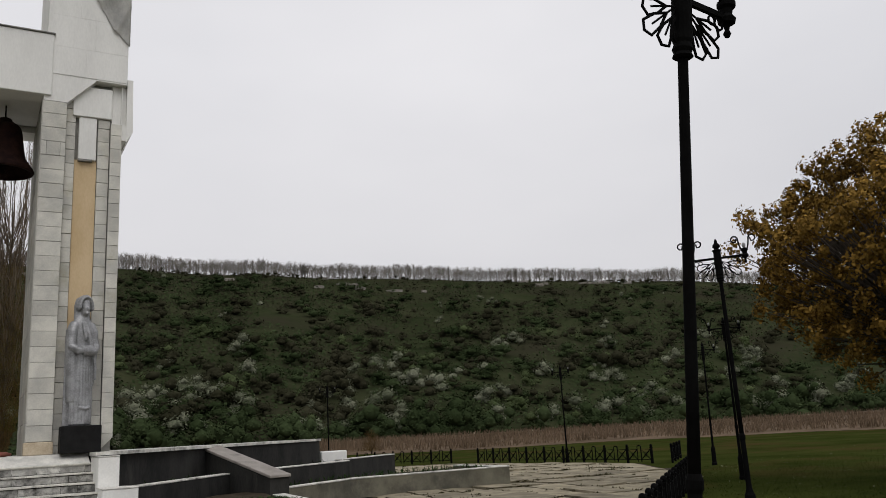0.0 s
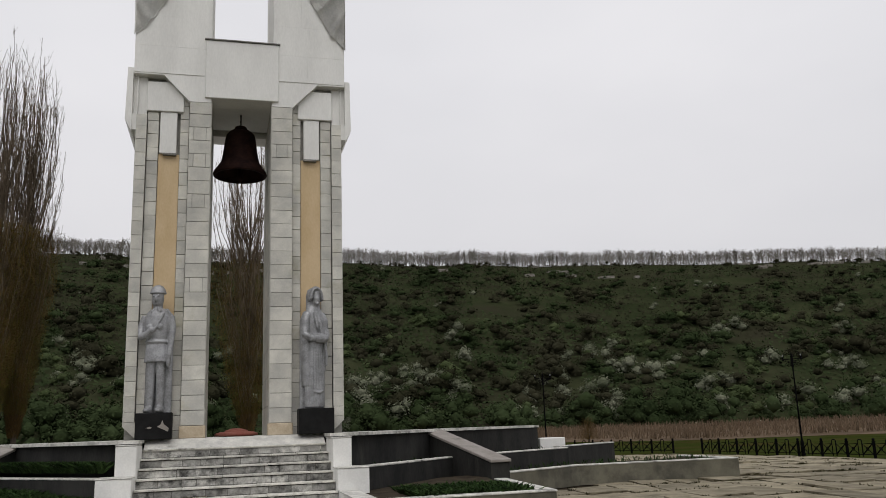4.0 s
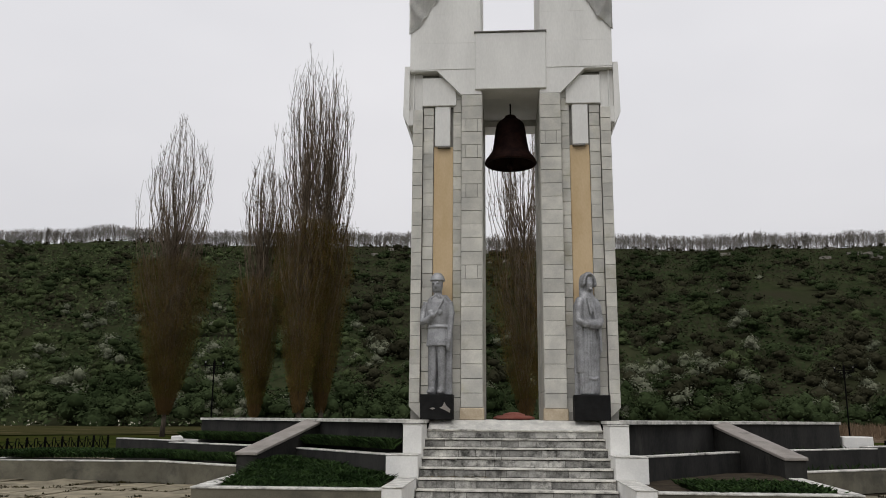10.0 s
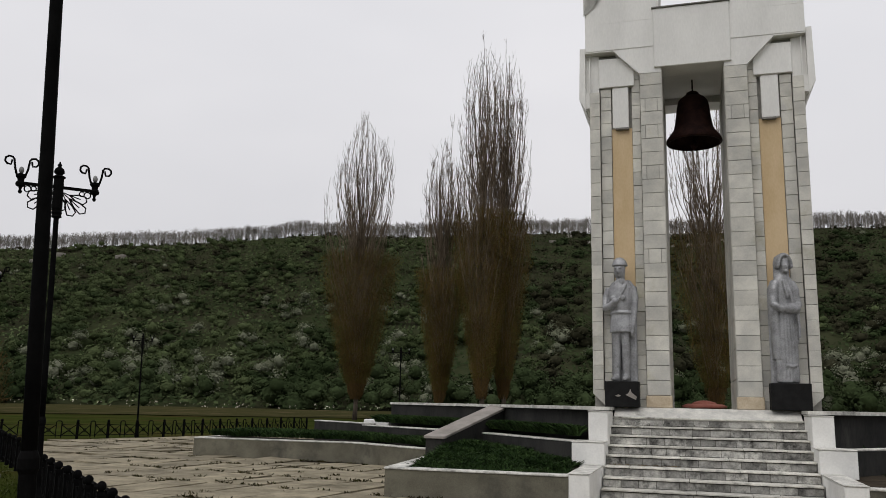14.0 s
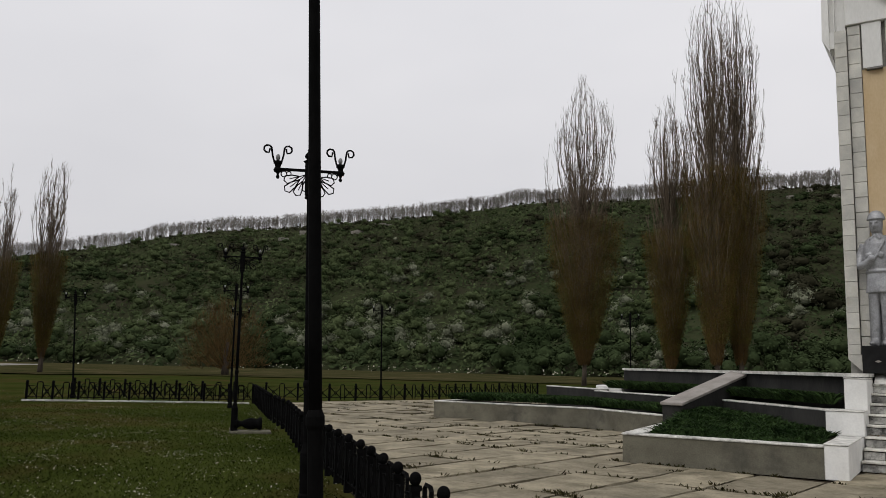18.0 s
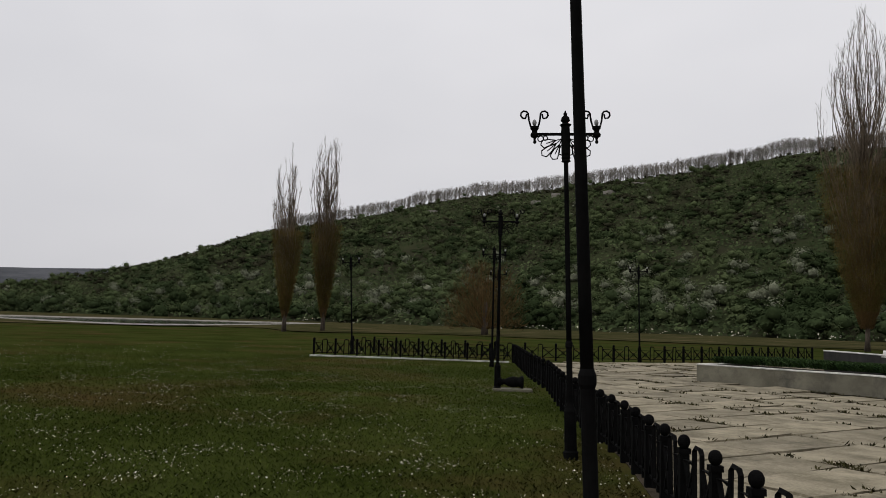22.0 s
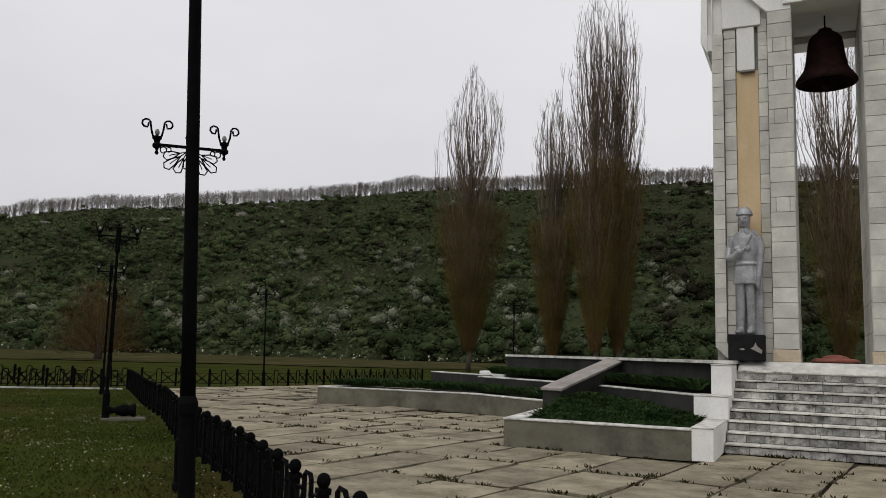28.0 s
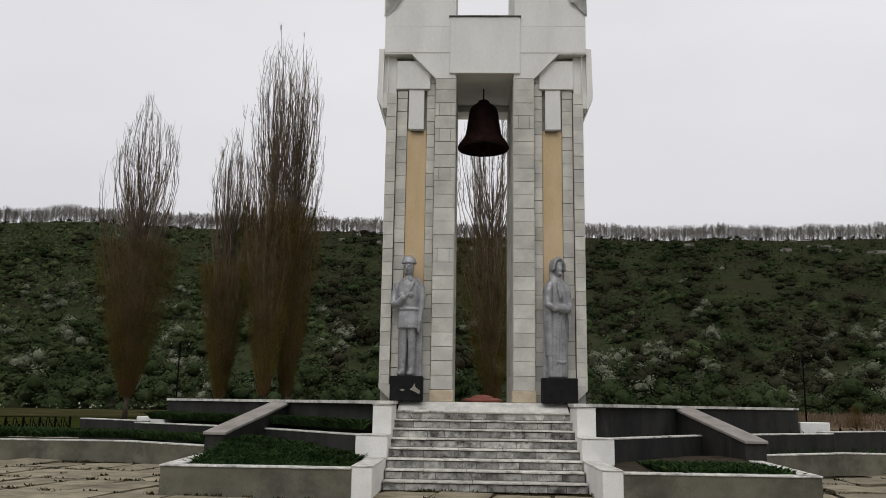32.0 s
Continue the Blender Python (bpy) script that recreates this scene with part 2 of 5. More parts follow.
M_GOLD = mat("golden_leaves", (0.07, 0.04, 0.008, 1), (0.27, 0.16, 0.035, 1), 0.9, 0.9, 5, 0, random_amount=0.5, island=True, spec=0.05)
M_REED = mat("dry_reeds", (0.078, 0.055, 0.034, 1), (0.17, 0.122, 0.082, 1), 1.0, 0.35, 2.0, 0.2, random_amount=0.25, island=True, stretch=(0.3, 1, 1), spec=0.05)
M_WEED = mat("joint_weeds", (0.024, 0.026, 0.010, 1), (0.055, 0.046, 0.022, 1), 1.0, 1.0, 8, 0, random_amount=0.4, island=True, spec=0.0)
M_WATER = mat("river_water", (0.05, 0.055, 0.05, 1), (0.07, 0.075, 0.07, 1), 0.06, 0.3, 3, 0.02, spec=0.5)
M_DRYGRASS = mat("dry_bank", (0.024, 0.028, 0.010, 1), (0.062, 0.054, 0.025, 1), 1.0, 0.25, 1.5, 0.3, stain=(0.13, 0.095, 0.055, 1), stain_at=0.64, spec=0.0)
# distance haze is put into this hill's base colour as blue-grey
M_FARHILL = mat("hazy_hill", (0.055, 0.058, 0.064, 1), (0.095, 0.098, 0.105, 1), 1.0, 0.02, 0.15, 0, spec=0.0)
M_SHEATH = mat("torn_sheathing", grey(0.5, 0.02), grey(0.72, 0.03), 0.7, 2.5, 30, 0.4, stain=grey(0.3, 0.05), stain_at=0.66, stretch=(1, 1, 0.7))
M_PLINTH = mat("yellowed_stone", (0.42, 0.34, 0.24, 1), (0.56, 0.48, 0.36, 1), 0.85, 5, 40, 0.3)
M_BULB = mat("clouded_bulb", grey(0.16), grey(0.26), 0.3, 5, 30, 0)
M_RED = mat("faded_red_wreath", (0.32, 0.1, 0.08, 1), (0.42, 0.17, 0.13, 1), 0.9, 8, 40, 0.3)
M_TIN = mat("weathered_flashing", grey(0.12, 0.05), grey(0.25, 0.05), 0.6, 5, 40, 0.3)


# ---- helpers for meshes ----
def mesh_ob(name, bm, material, smooth=False):
    me = bpy.data.meshes.new(name)
    bm.to_mesh(me)
    bm.free()
    if smooth:
        me.polygons.foreach_set("use_smooth", [True] * len(me.polygons))
    for m in material if isinstance(material, (list, tuple)) else (material,):
        me.materials.append(m)
    return new(name, me)


def part(name, bm, material, parent, label="", smooth=False):
    ob = mesh_ob(name, bm, material, smooth)
    ob.parent = parent
    if label:
        ob["label"] = label
    return ob


def share(name, me, parent, m):
    ob = new(name, me)
    ob.parent = parent
    ob.matrix_basis = m
    return ob


def empty(name, label, category, loc=(0, 0, 0), group="", kind="", rz=0.0):
    ob = tagged(new(name), label, category, group, kind)
    ob.matrix_basis = pose(*loc, 0, 0, rz)
    ob.empty_display_size = 0.2
    return ob


def box(x0, x1, y0, y1, z0, z1, bevel=0.0, bm=None):
    fresh = bm is None
    bm = bm or bmesh.new()
    vs = [bm.verts.new((x, y, z)) for z in (z0, z1) for x, y in ((x0, y0), (x1, y0), (x1, y1), (x0, y1))]
    for f in ((3, 2, 1, 0), (4, 5, 6, 7), (0, 1, 5, 4), (1, 2, 6, 5), (2, 3, 7, 6), (3, 0, 4, 7)):
        bm.faces.new([vs[i] for i in f])
    if bevel and fresh:
        bmesh.ops.bevel(bm, geom=bm.edges[:], offset=bevel, segments=1, affect="EDGES")
    return bm


def prism(points, z0, z1, bm=None, bevel=0.0):
    """An upright prism over a polygon of (x, y); z1 may be one height or one per point."""
    bm = bm or bmesh.new()
    tops = z1 if isinstance(z1, (list, tuple)) else [z1] * len(points)
    lows = z0 if isinstance(z0, (list, tuple)) else [z0] * len(points)
    a = [bm.verts.new((x, y, z)) for (x, y), z in zip(points, lows)]
    b = [bm.verts.new((x, y, z)) for (x, y), z in zip(points, tops)]
    n = len(points)
    for i in range(n):
        bm.faces.new((a[i], a[(i + 1) % n], b[(i + 1) % n], b[i]))
    bm.faces.new(list(reversed(a)))
    bm.faces.new(b)
    bmesh.ops.recalc_face_normals(bm, faces=bm.faces[:])
    if bevel:
        bmesh.ops.bevel(bm, geom=bm.edges[:], offset=bevel, segments=1, affect="EDGES")
    return bm


def extrude_y(points, y0, y1, bm=None):
    """A prism along y over a polygon of (x, z)."""
    bm = bm or bmesh.new()
    a = [bm.verts.new((x, y0, z)) for x, z in points]
    b = [bm.verts.new((x, y1, z)) for x, z in points]
    n = len(points)
    for i in range(n):
        bm.faces.new((a[i], a[(i + 1) % n], b[(i + 1) % n], b[i]))
    bm.faces.new(a)
    bm.faces.new(list(reversed(b)))
    bmesh.ops.recalc_face_normals(bm, faces=bm.faces[:])
    return bm


def tube(path, radii, sides=8, bm=None, closed=False):
    """A round bar along a path of points, with a radius for each."""
    bm = bm or bmesh.new()
    pts = [Vector(p) for p in path]
    rs = radii if isinstance(radii, (list, tuple)) else [radii] * len(pts)
    rings, side = [], None
    for i, p in enumerate(pts):
        d = (pts[min(i + 1, len(pts) - 1)] - pts[max(i - 1, 0)]).normalized()
        if side is None:
            side = d.orthogonal().normalized()
        side = (side - d * side.dot(d)).normalized()
        up = d.cross(side)
        rings.append([bm.verts.new(p + (side * math.cos(2 * math.pi * k / sides) + up * math.sin(2 * math.pi * k / sides)) * rs[i]) for k in range(sides)])
    for a, b in zip(rings, rings[1:]):
        for k in range(sides):
            bm.faces.new((a[k], a[(k + 1) % sides], b[(k + 1) % sides], b[k]))
    bm.faces.new(list(reversed(rings[0])))
    bm.faces.new(rings[-1])
    return bm


def lathe(profile, sides=24, bm=None, at=(0, 0, 0), sx=1.0, sy=1.0):
    """A turned form round z from (radius, z) pairs."""
    bm = bm or bmesh.new()
    rings = []
    for r, z in profile:
        rings.append([bm.verts.new((at[0] + sx * r * math.cos(2 * math.pi * k / sides), at[1] + sy * r * math.sin(2 * math.pi * k / sides), at[2] + z)) for k in range(sides)])
    for a, b in zip(rings, rings[1:]):
        for k in range(sides):
            bm.faces.new((a[k], a[(k + 1) % sides], b[(k + 1) % sides], b[k]))
    bm.faces.new(list(reversed(rings[0])))
    bm.faces.new(rings[-1])
    return bm


def from_arrays(name, verts, faces, material):
    """A mesh from numpy arrays of corners and of equal-sided faces."""
    me = bpy.data.meshes.new(name)
    n, k = faces.shape
    me.vertices.add(len(verts))
    me.vertices.foreach_set("co", np.asarray(verts, np.float32).ravel())
    me.loops.add(n * k)
    me.loops.foreach_set("vertex_index", faces.ravel().astype(np.int32))
    me.polygons.add(n)
    me.polygons.foreach_set("loop_start", np.arange(0, n * k, k, dtype=np.int32))
    me.update(calc_edges=True)
    me.materials.append(material)
    return me


def quads(centres, sizes, rng, facing=None, tall=1.0, loose=0.5):
    """Loose leaf-like quads as arrays, randomly turned, or roughly facing the given ways."""
    n = len(centres)
    a = rng.normal(size=(n, 3))
    w = rng.normal(size=(n, 3))
    if facing is not None:
        w = facing + w * loose * 0.6
    a -= w * ((a * w).sum(1) / (w * w).sum(1))[:, None] if facing is not None else 0
    a /= np.linalg.norm(a, axis=1, keepdims=True)
    b = np.cross(a, w)
    b /= np.linalg.norm(b, axis=1, keepdims=True) + 1e-9
    s = np.asarray(sizes)[:, None]
    v = np.stack([centres - a * s, centres + b * s * 0.6 * tall, centres + a * s, centres - b * s * 0.6 * tall], 1)
    return v.reshape(-1, 3), np.arange(4 * n).reshape(-1, 4)


def sticks(p0, p1, r0, r1):
    """Three-sided tapered bars from many starts to many ends, as arrays."""
    n = len(p0)
    d = p1 - p0
    d = d / (np.linalg.norm(d, axis=1, keepdims=True) + 1e-9)
    ref = np.where(np.abs(d[:, 2:3]) > 0.9, np.array([[1.0, 0, 0]]), np.array([[0, 0, 1.0]]))
    u = np.cross(d, ref)
    u /= np.linalg.norm(u, axis=1, keepdims=True) + 1e-9
    w = np.cross(d, u)
    ring = [(math.cos(k * 2.0944), math.sin(k * 2.0944)) for k in range(3)]
    lo = [p0 + (u * c + w * s) * np.asarray(r0)[:, None] for c, s in ring]
    hi = [p1 + (u * c + w * s) * np.asarray(r1)[:, None] for c, s in ring]
    v = np.stack(lo + hi, 1).reshape(-1, 3)
    base = np.array([[0, 1, 4, 3], [1, 2, 5, 4], [2, 0, 3, 5]])
    f = (base[None] + 6 * np.arange(n)[:, None, None]).reshape(-1, 4)
    return v, f


AX = 0.07  # the monument's axis


def mirror(x):
    return 2 * AX - x


# ---- ground ----
ground_bm = bmesh.new()
gx = [-900, -500, -300, -200, -140, -100, -75, -60, -48, -38, -30, -24, -18, -12, -6, 0, 6, 12, 18, 24, 30, 38, 48, 60, 75, 100, 140, 200, 300, 500, 900]
gy = [-600, -200, -100, -60, -40, -30, -24, -18, -12, -6, 0, 6, 12, 18, 24, 30, 38, 48, 60, 75, 100, 140, 200, 300, 600, 1200]
grid = []
for y in gy:
    grid.append([ground_bm.verts.new((x, y, -0.03 + (0.05 * noise.noise((x * 0.11, y * 0.11, 0.3)) - 0.04 if math.hypot(x, y - 3) > 29 else 0))) for x in gx])
for a, b in zip(grid, grid[1:]):
    for i in range(len(gx) - 1):
        ground_bm.faces.new((a[i], a[i + 1], b[i + 1], b[i]))
tagged(mesh_ob("ground", ground_bm, M_GRASSGROUND, True), "dark green meadow with dry patches", "ground", kind="structure")

# ---- plaza ----
PLAZA = [(-3.0, -12.4), (-5.8, -9.5), (-12.6, -3.1), (-21.0, 4.6), (-20.5, 8.5), (-19.5, 12.0), (-18.0, 20.5), (-9.0, 25.0), (9.0, 25.0), (19.6, 17.2), (20.6, 11.0), (21.0, 6.4), (18.2, 1.8), (13.0, -3.6), (6.6, -9.4), (3.4, -12.4), (3.4, -40.0), (-3.0, -40.0)]
def edging(line, width):
    """A strip of cast concrete just inside the fence."""
    holder = empty("paving_edge", "dark soil strip along the foot of the fence", "kerb", kind="structure")
    pts = [Vector(p) for p in line]
    for p, q in zip(pts, pts[1:]):
        d = (q - p).normalized()
        n = Vector((-d.y, d.x)) * width
        part("edging_strip", prism([(v.x, v.y) for v in (p, q, q + n, p + n)], -0.2, -0.008 + 0.003 * len(holder.children)), M_SOIL, holder)


edging([(-21.2, 4.5), (-12.6, -3.15), (-5.9, -9.35), (-2.3, -12.7)], 1.1)
edging([(2.9, -12.9), (6.8, -9.15), (13.0, -3.7), (19.6, 2.4)], 1.1)
tagged(mesh_ob("plaza_bed", prism(PLAZA, -0.25, -0.02), M_SOIL), "dark soil between the paving slabs", "paving bed", kind="structure")


def inside(x, y, poly):
    hit, n = False, len(poly)
    for i in range(n):
        (x0, y0), (x1, y1) = poly[i], poly[i - 1]
        if (y0 > y) != (y1 > y) and x < (x1 - x0) * (y - y0) / (y1 - y0) + x0:
            hit = not hit
    return hit


# ---- terraces, mirrored on both sides of the stairs ----
PLAT = 1.50


def wall_along(name, line, z0, z1, thick, material, coping_material, label, cope=0.035, out=0.012):
    """A retaining wall along a line of points with a coping on top; the line is its outer face."""
    holder = empty(name, label, "wall")
    pts = [Vector((x, y)) for x, y in line]
    norms = []
    for i, p in enumerate(pts):
        d = (pts[min(i + 1, len(pts) - 1)] - pts[max(i - 1, 0)]).normalized()
        norms.append(Vector((-d.y, d.x)))
    for a, b, na, nb in zip(pts, pts[1:], norms, norms[1:]):
        q = [a, b, b + nb * thick, a + na * thick]
        face = part("wall_face", prism([(v.x, v.y) for v in q], z0, z1 - cope), material, holder)
        q = [a - na * out, b - nb * out, b + nb * (thick + out), a + na * (thick + out)]
        part("coping", prism([(v.x, v.y) for v in q], z1 - cope + 0.002, z1, bevel=0.008), coping_material, face, "worn pale coping")
    return holder


def side(points, s):
    """Mirrors a line for the other side and keeps its direction of turning."""
    return list(points) if s < 0 else [(mirror(x), y) for x, y in reversed(points)]


platform_poly = [(-2.0, -0.55), (mirror(-2.0), -0.55), (mirror(-4.6), 2.9), (mirror(-8.6), 6.4), (mirror(-8.6), 11.0), (-8.6, 11.0), (-8.6, 6.4), (-4.6, 2.9)]
platform = empty("platform", "concrete platform with worn white edge under the bell tower", "platform", kind="structure")
_body = [(-2.0, -0.55), (-1.67, -0.55), (-1.67, 0.27), (mirror(-1.67), 0.27), (mirror(-1.67), -0.55)] + platform_poly[1:]
part("platform_body", prism(_body, 0.0, PLAT - 0.064), M_DARKWALL, platform, "dark concrete wall")
_big = [(x + (0.05 if x > 0 else -0.05), y - 0.05 if y < 5 else y) for x, y in platform_poly]
_big[0], _big[1] = (-1.66, -0.02), (mirror(-1.66), -0.02)
_big = [(-2.0, -0.80)] + [(-1.64, -0.80), (-1.64, 0.28), (mirror(-1.64), 0.28), (mirror(-1.64), -0.80)] + [(mirror(-2.0), -0.80)] + _big[2:]
part("platform_edge", prism(_big, PLAT - 0.062, PLAT), M_COPING, platform, "worn white slab edge")
part("apron", prism([(-1.63, -0.075), (mirror(-1.63), -0.075), (mirror(-1.63), 0.275), (-1.63, 0.275)], 1.2, [1.32, 1.32, PLAT - 0.003, PLAT - 0.003]), M_APRON, platform, "cracked pale slab over the top step")

for s in (-1, 1):
    low = empty("low_planter", "low grey concrete planter beside the stairs with worn white rim", "planter", group="planters")
    X = (lambda x: x) if s < 0 else mirror
    hgt = 0.47

    def seg(name, pts, z0, z1, m, lab="", bevel=0.0):
        return part(name, prism([(X(x), y) for x, y in pts], z0, z1, bevel=bevel), m, low, lab)

    seg("front_wall", [(-4.96, -3.8), (-2.0, -3.8), (-2.0, -3.56), (-4.74, -3.56)], 0, hgt - 0.032, M_CONCRETE)
    seg("side_wall", [(-4.96, -3.798), (-4.74, -3.56), (-5.08, -0.2), (-5.3, -0.2)], 0, hgt - 0.032, M_CONCRETE)
    seg("rim", [(-4.98, -3.82), (-2.0, -3.82), (-2.0, -3.54), (-4.72, -3.54)], hgt - 0.03, hgt, M_COPING, "worn white rim", 0.008)
    seg("rim", [(-4.98, -3.8), (-4.72, -3.53), (-5.06, -0.2), (-5.32, -0.2)], hgt - 0.029, hgt + 0.002, M_COPING, "worn white rim", 0.008)
    seg("soil", [(-5.0, -0.3), (-4.7, -3.55), (-2.1, -3.55), (-2.1, -1.4), (-4.2, 0.9), (-5.2, 1.2)], 0, [0.4 + (0.05 if s < 0 else 0.02) * max(0.0, y + 3.0) for y in (-0.3, -3.55, -3.55, -1.4, 0.9, 1.2)], M_SOIL)
    flank = empty("stair_flank", "whitewashed stepped block beside the stairs", "stair wall", group="stair flanks")
    for nm, (x0, x1, y0, y1, z1) in {"low_wall": (-2.0, -1.68, -3.8, -1.62, 0.5), "middle_block": (-2.24, -1.665, -1.66, -0.9, 0.89), "upper_block": (-2.01, -1.655, -1.07, -0.04, 1.425)}.items():
        xs = sorted((X(x0), X(x1)))
        block = part(nm, box(xs[0], xs[1], y0, y1, 0, z1 - 0.02, 0.012), M_WHITEWASH, flank)
        part("worn_top", box(xs[0] - 0.012, xs[1] + 0.004, y0 - 0.012, y1, z1 - 0.018, z1, 0.006), M_COPING, block, "chipped white top")
    wall_along("terrace_wall", side([(-8.9, 4.9), (-5.25, 2.3), (-2.1, -1.35)], s), 0.0, 0.88, 0.25, M_DARKWALL, M_COPING, "dark terrace wall with pale worn top")
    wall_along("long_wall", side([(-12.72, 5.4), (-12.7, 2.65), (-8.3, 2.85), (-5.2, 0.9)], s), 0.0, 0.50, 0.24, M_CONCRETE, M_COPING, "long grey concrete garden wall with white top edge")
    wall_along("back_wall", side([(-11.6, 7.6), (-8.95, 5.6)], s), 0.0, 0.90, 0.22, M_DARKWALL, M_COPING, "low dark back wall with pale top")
    bed = empty("planting_bed", "dark soil bed between the terrace walls", "flower bed", kind="structure")
    part("soil", prism([(X(x), y) for x, y in ((-12.5, 5.4), (-12.5, 2.85), (-8.3, 3.05), (-5.2, 1.1), (-5.1, 2.3), (-8.8, 5.0))], 0, 0.42), M_SOIL, bed)
    part("soil", prism([(X(x), y) for x, y in ((-8.8, 5.0), (-5.1, 2.45), (-2.1, -1.2), (-2.1, 0.0), (-4.5, 3.2), (-8.6, 6.8))], 0, 0.8), M_SOIL, bed)
    # sloping retaining wall from the platform down to the lower bed
    a, b = Vector((-4.55, 3.0)), Vector((-5.36, 0.25))
    d = (b - a).normalized()
    n = Vector((-d.y, d.x)) * 0.24
    q = [a + n, b + n, b - n, a - n]
    ramp = empty("sloping_wall", "sloping pinkish concrete retaining wall", "wall", group="sloping walls")
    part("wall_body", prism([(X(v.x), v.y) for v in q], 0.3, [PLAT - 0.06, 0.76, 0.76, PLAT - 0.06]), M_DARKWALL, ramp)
    q = [a + n * 1.1, b + n * 1.1 + d * 0.05, b - n * 1.1 + d * 0.05, a - n * 1.1]
    part("sloping_coping", prism([(X(v.x), v.y) for v in q], [PLAT - 0.056, 0.765, 0.765, PLAT - 0.056], [PLAT + 0.003, 0.825, 0.825, PLAT + 0.003], bevel=0.01), M_RAMP, ramp)
    xs = sorted((X(-9.5), X(-8.7)))
    tagged(mesh_ob("white_block", box(xs[0], xs[1], 6.5, 7.1, 0.0, 1.12 if s > 0 else 0.99, 0.02), M_WHITEWASH), "small whitewashed block at the platform's end", "block", "white blocks")

# ---- stairs ----
stairs = empty("stairs", "worn marble-faced stairs leading up to the bell tower", "stairs", kind="structure")
RISE, RUN, Y0 = 1.32 / 8, 2.29 / 7.0, -2.37
XL, XR = -1.66, mirror(-1.66)
for i in range(8):
    y = Y0 + RUN * i
    part("step_core", box(XL, XR, y + 0.02, 0.26 if i == 7 else y + RUN + 0.03, 0, RISE * (i + 1) - 0.04), M_SOIL, stairs)

# ---- bell tower ----
tower = empty("bell_tower", "white concrete memorial bell tower clad in pale limestone tiles", "monument", (AX, 0, 0))


def rects(s, u0, u1):
    return (u0, u1) if s > 0 else (-u1, -u0)


for s in (-1, 1):
    def ub(u0, u1, y0, y1, z0, z1, bevel=0.0):
        x0, x1 = rects(s, u0, u1)
        return box(x0, x1, y0, y1, z0, z1, bevel)

    part("pylon_core", ub(0.64, 2.13, 0.60, 3.3, PLAT, 9.06), M_TILEBACK, tower)
    part("pier_core", ub(0.645, 1.06, 0.37, 0.597, PLAT, 8.5), M_TILEBACK, tower)
    part("outer_pier_core", ub(1.93, 2.13, 0.44, 0.597, PLAT + 0.3, 8.19), M_TILEBACK, tower)
    part("ochre_panel", ub(1.27, 1.69, 0.555, 0.598, PLAT, 7.366), M_ORANGE, tower, "ochre painted niche panel")
    part("corbel", ub(1.20, 1.95, 0.455, 0.599, 8.29, 8.95, 0.012), M_PLASTER, tower)
    part("corbel", ub(1.33, 1.67, 0.49, 0.5985, 7.37, 8.288, 0.012), M_PLASTER, tower)
    part("broken_edge", ub(1.33, 1.60, 0.46, 0.552, 7.33, 7.366), M_TIN, tower, "rusty broken edge")
    pts = [(1.08, 8.505), (1.62, 9.07), (2.22, 9.07), (2.24, 12.6), (0.68, 12.6), (0.64, 8.6), (0.64, 8.505)]
    part("upper_panel", extrude_y([(s * u, z) for u, z in pts], 0.353, 0.60), M_PLASTER, tower, "white plastered upper block")
    part("upper_block", ub(0.66, 2.235, 0.602, 3.32, 9.065, 12.6), M_PLASTER, tower)
    pts = [(2.236, 7.8), (2.37, 8.06), (2.35, 9.22), (2.236, 9.22)]
    part("side_plate", extrude_y([(s * u, z) for u, z in pts], 0.42, 3.2), M_PLASTER, tower, "projecting white side plate")
    pts = [(1.88, PLAT), (2.15, PLAT + 0.26), (2.15, PLAT + 0.34), (1.88, PLAT + 0.34)]
    part("white_reveal", ub(1.955, 2.234, 0.525, 0.5985, 8.2, 9.063), M_PLASTER, tower)
    part("side_fillet", ub(2.152, 2.236, 0.45, 3.2, 7.85, 8.198), M_PLASTER, tower)
    part("chamfered_foot", extrude_y([(s * u, z) for u, z in pts], 0.425, 0.596), M_TILE, tower)
part("lintel", box(-0.775, 0.775, 0.30, 0.9, 8.6, 9.93, 0.012), M_PLASTER, tower, "smooth white lintel beam")
part("lintel_cap", box(-0.80, 0.80, 0.27, 0.92, 9.932, 9.96, 0.004), M_TIN, tower, "thin grey flashing")
part("soffit", box(-0.642, 0.642, 0.902, 2.7, 8.75, 9.6), M_PLASTER, tower)
part("back_lintel", box(-0.70, 0.70, 2.72, 3.3, 8.6, 9.93), M_PLASTER, tower)


def bell():
    holder = empty("bell", "dark rusty bronze bell hanging under the lintel", "bell", (AX, 1.6, 7.27))
    prof = [(0.585, 0.0), (0.60, 0.03), (0.575, 0.1), (0.50, 0.2), (0.425, 0.32), (0.39, 0.5), (0.365, 0.68), (0.345, 0.85), (0.315, 0.97), (0.26, 1.04), (0.17, 1.08)]
    inner = [(r - 0.05, z) for r, z in reversed(prof[:8])]
    bm = lathe(inner + prof, 40)
    part("bell_body", bm, M_BELL, holder, smooth=True)
    part("crown", lathe([(0.17, 1.06), (0.19, 1.09), (0.14, 1.12), (0.13, 1.17), (0.07, 1.2)], 16), M_BELL, holder, smooth=True)
    part("hanger", tube([(0, 0, 1.18), (0, 0, 1.49)], 0.016, 8), M_IRON, holder)
    part("clapper", lathe([(0.02, 0.4), (0.025, 0.1), (0.07, 0.0), (0.085, -0.06), (0.05, -0.11), (0.02, -0.15)][::-1], 14), M_BELL, holder, smooth=True)
    return holder


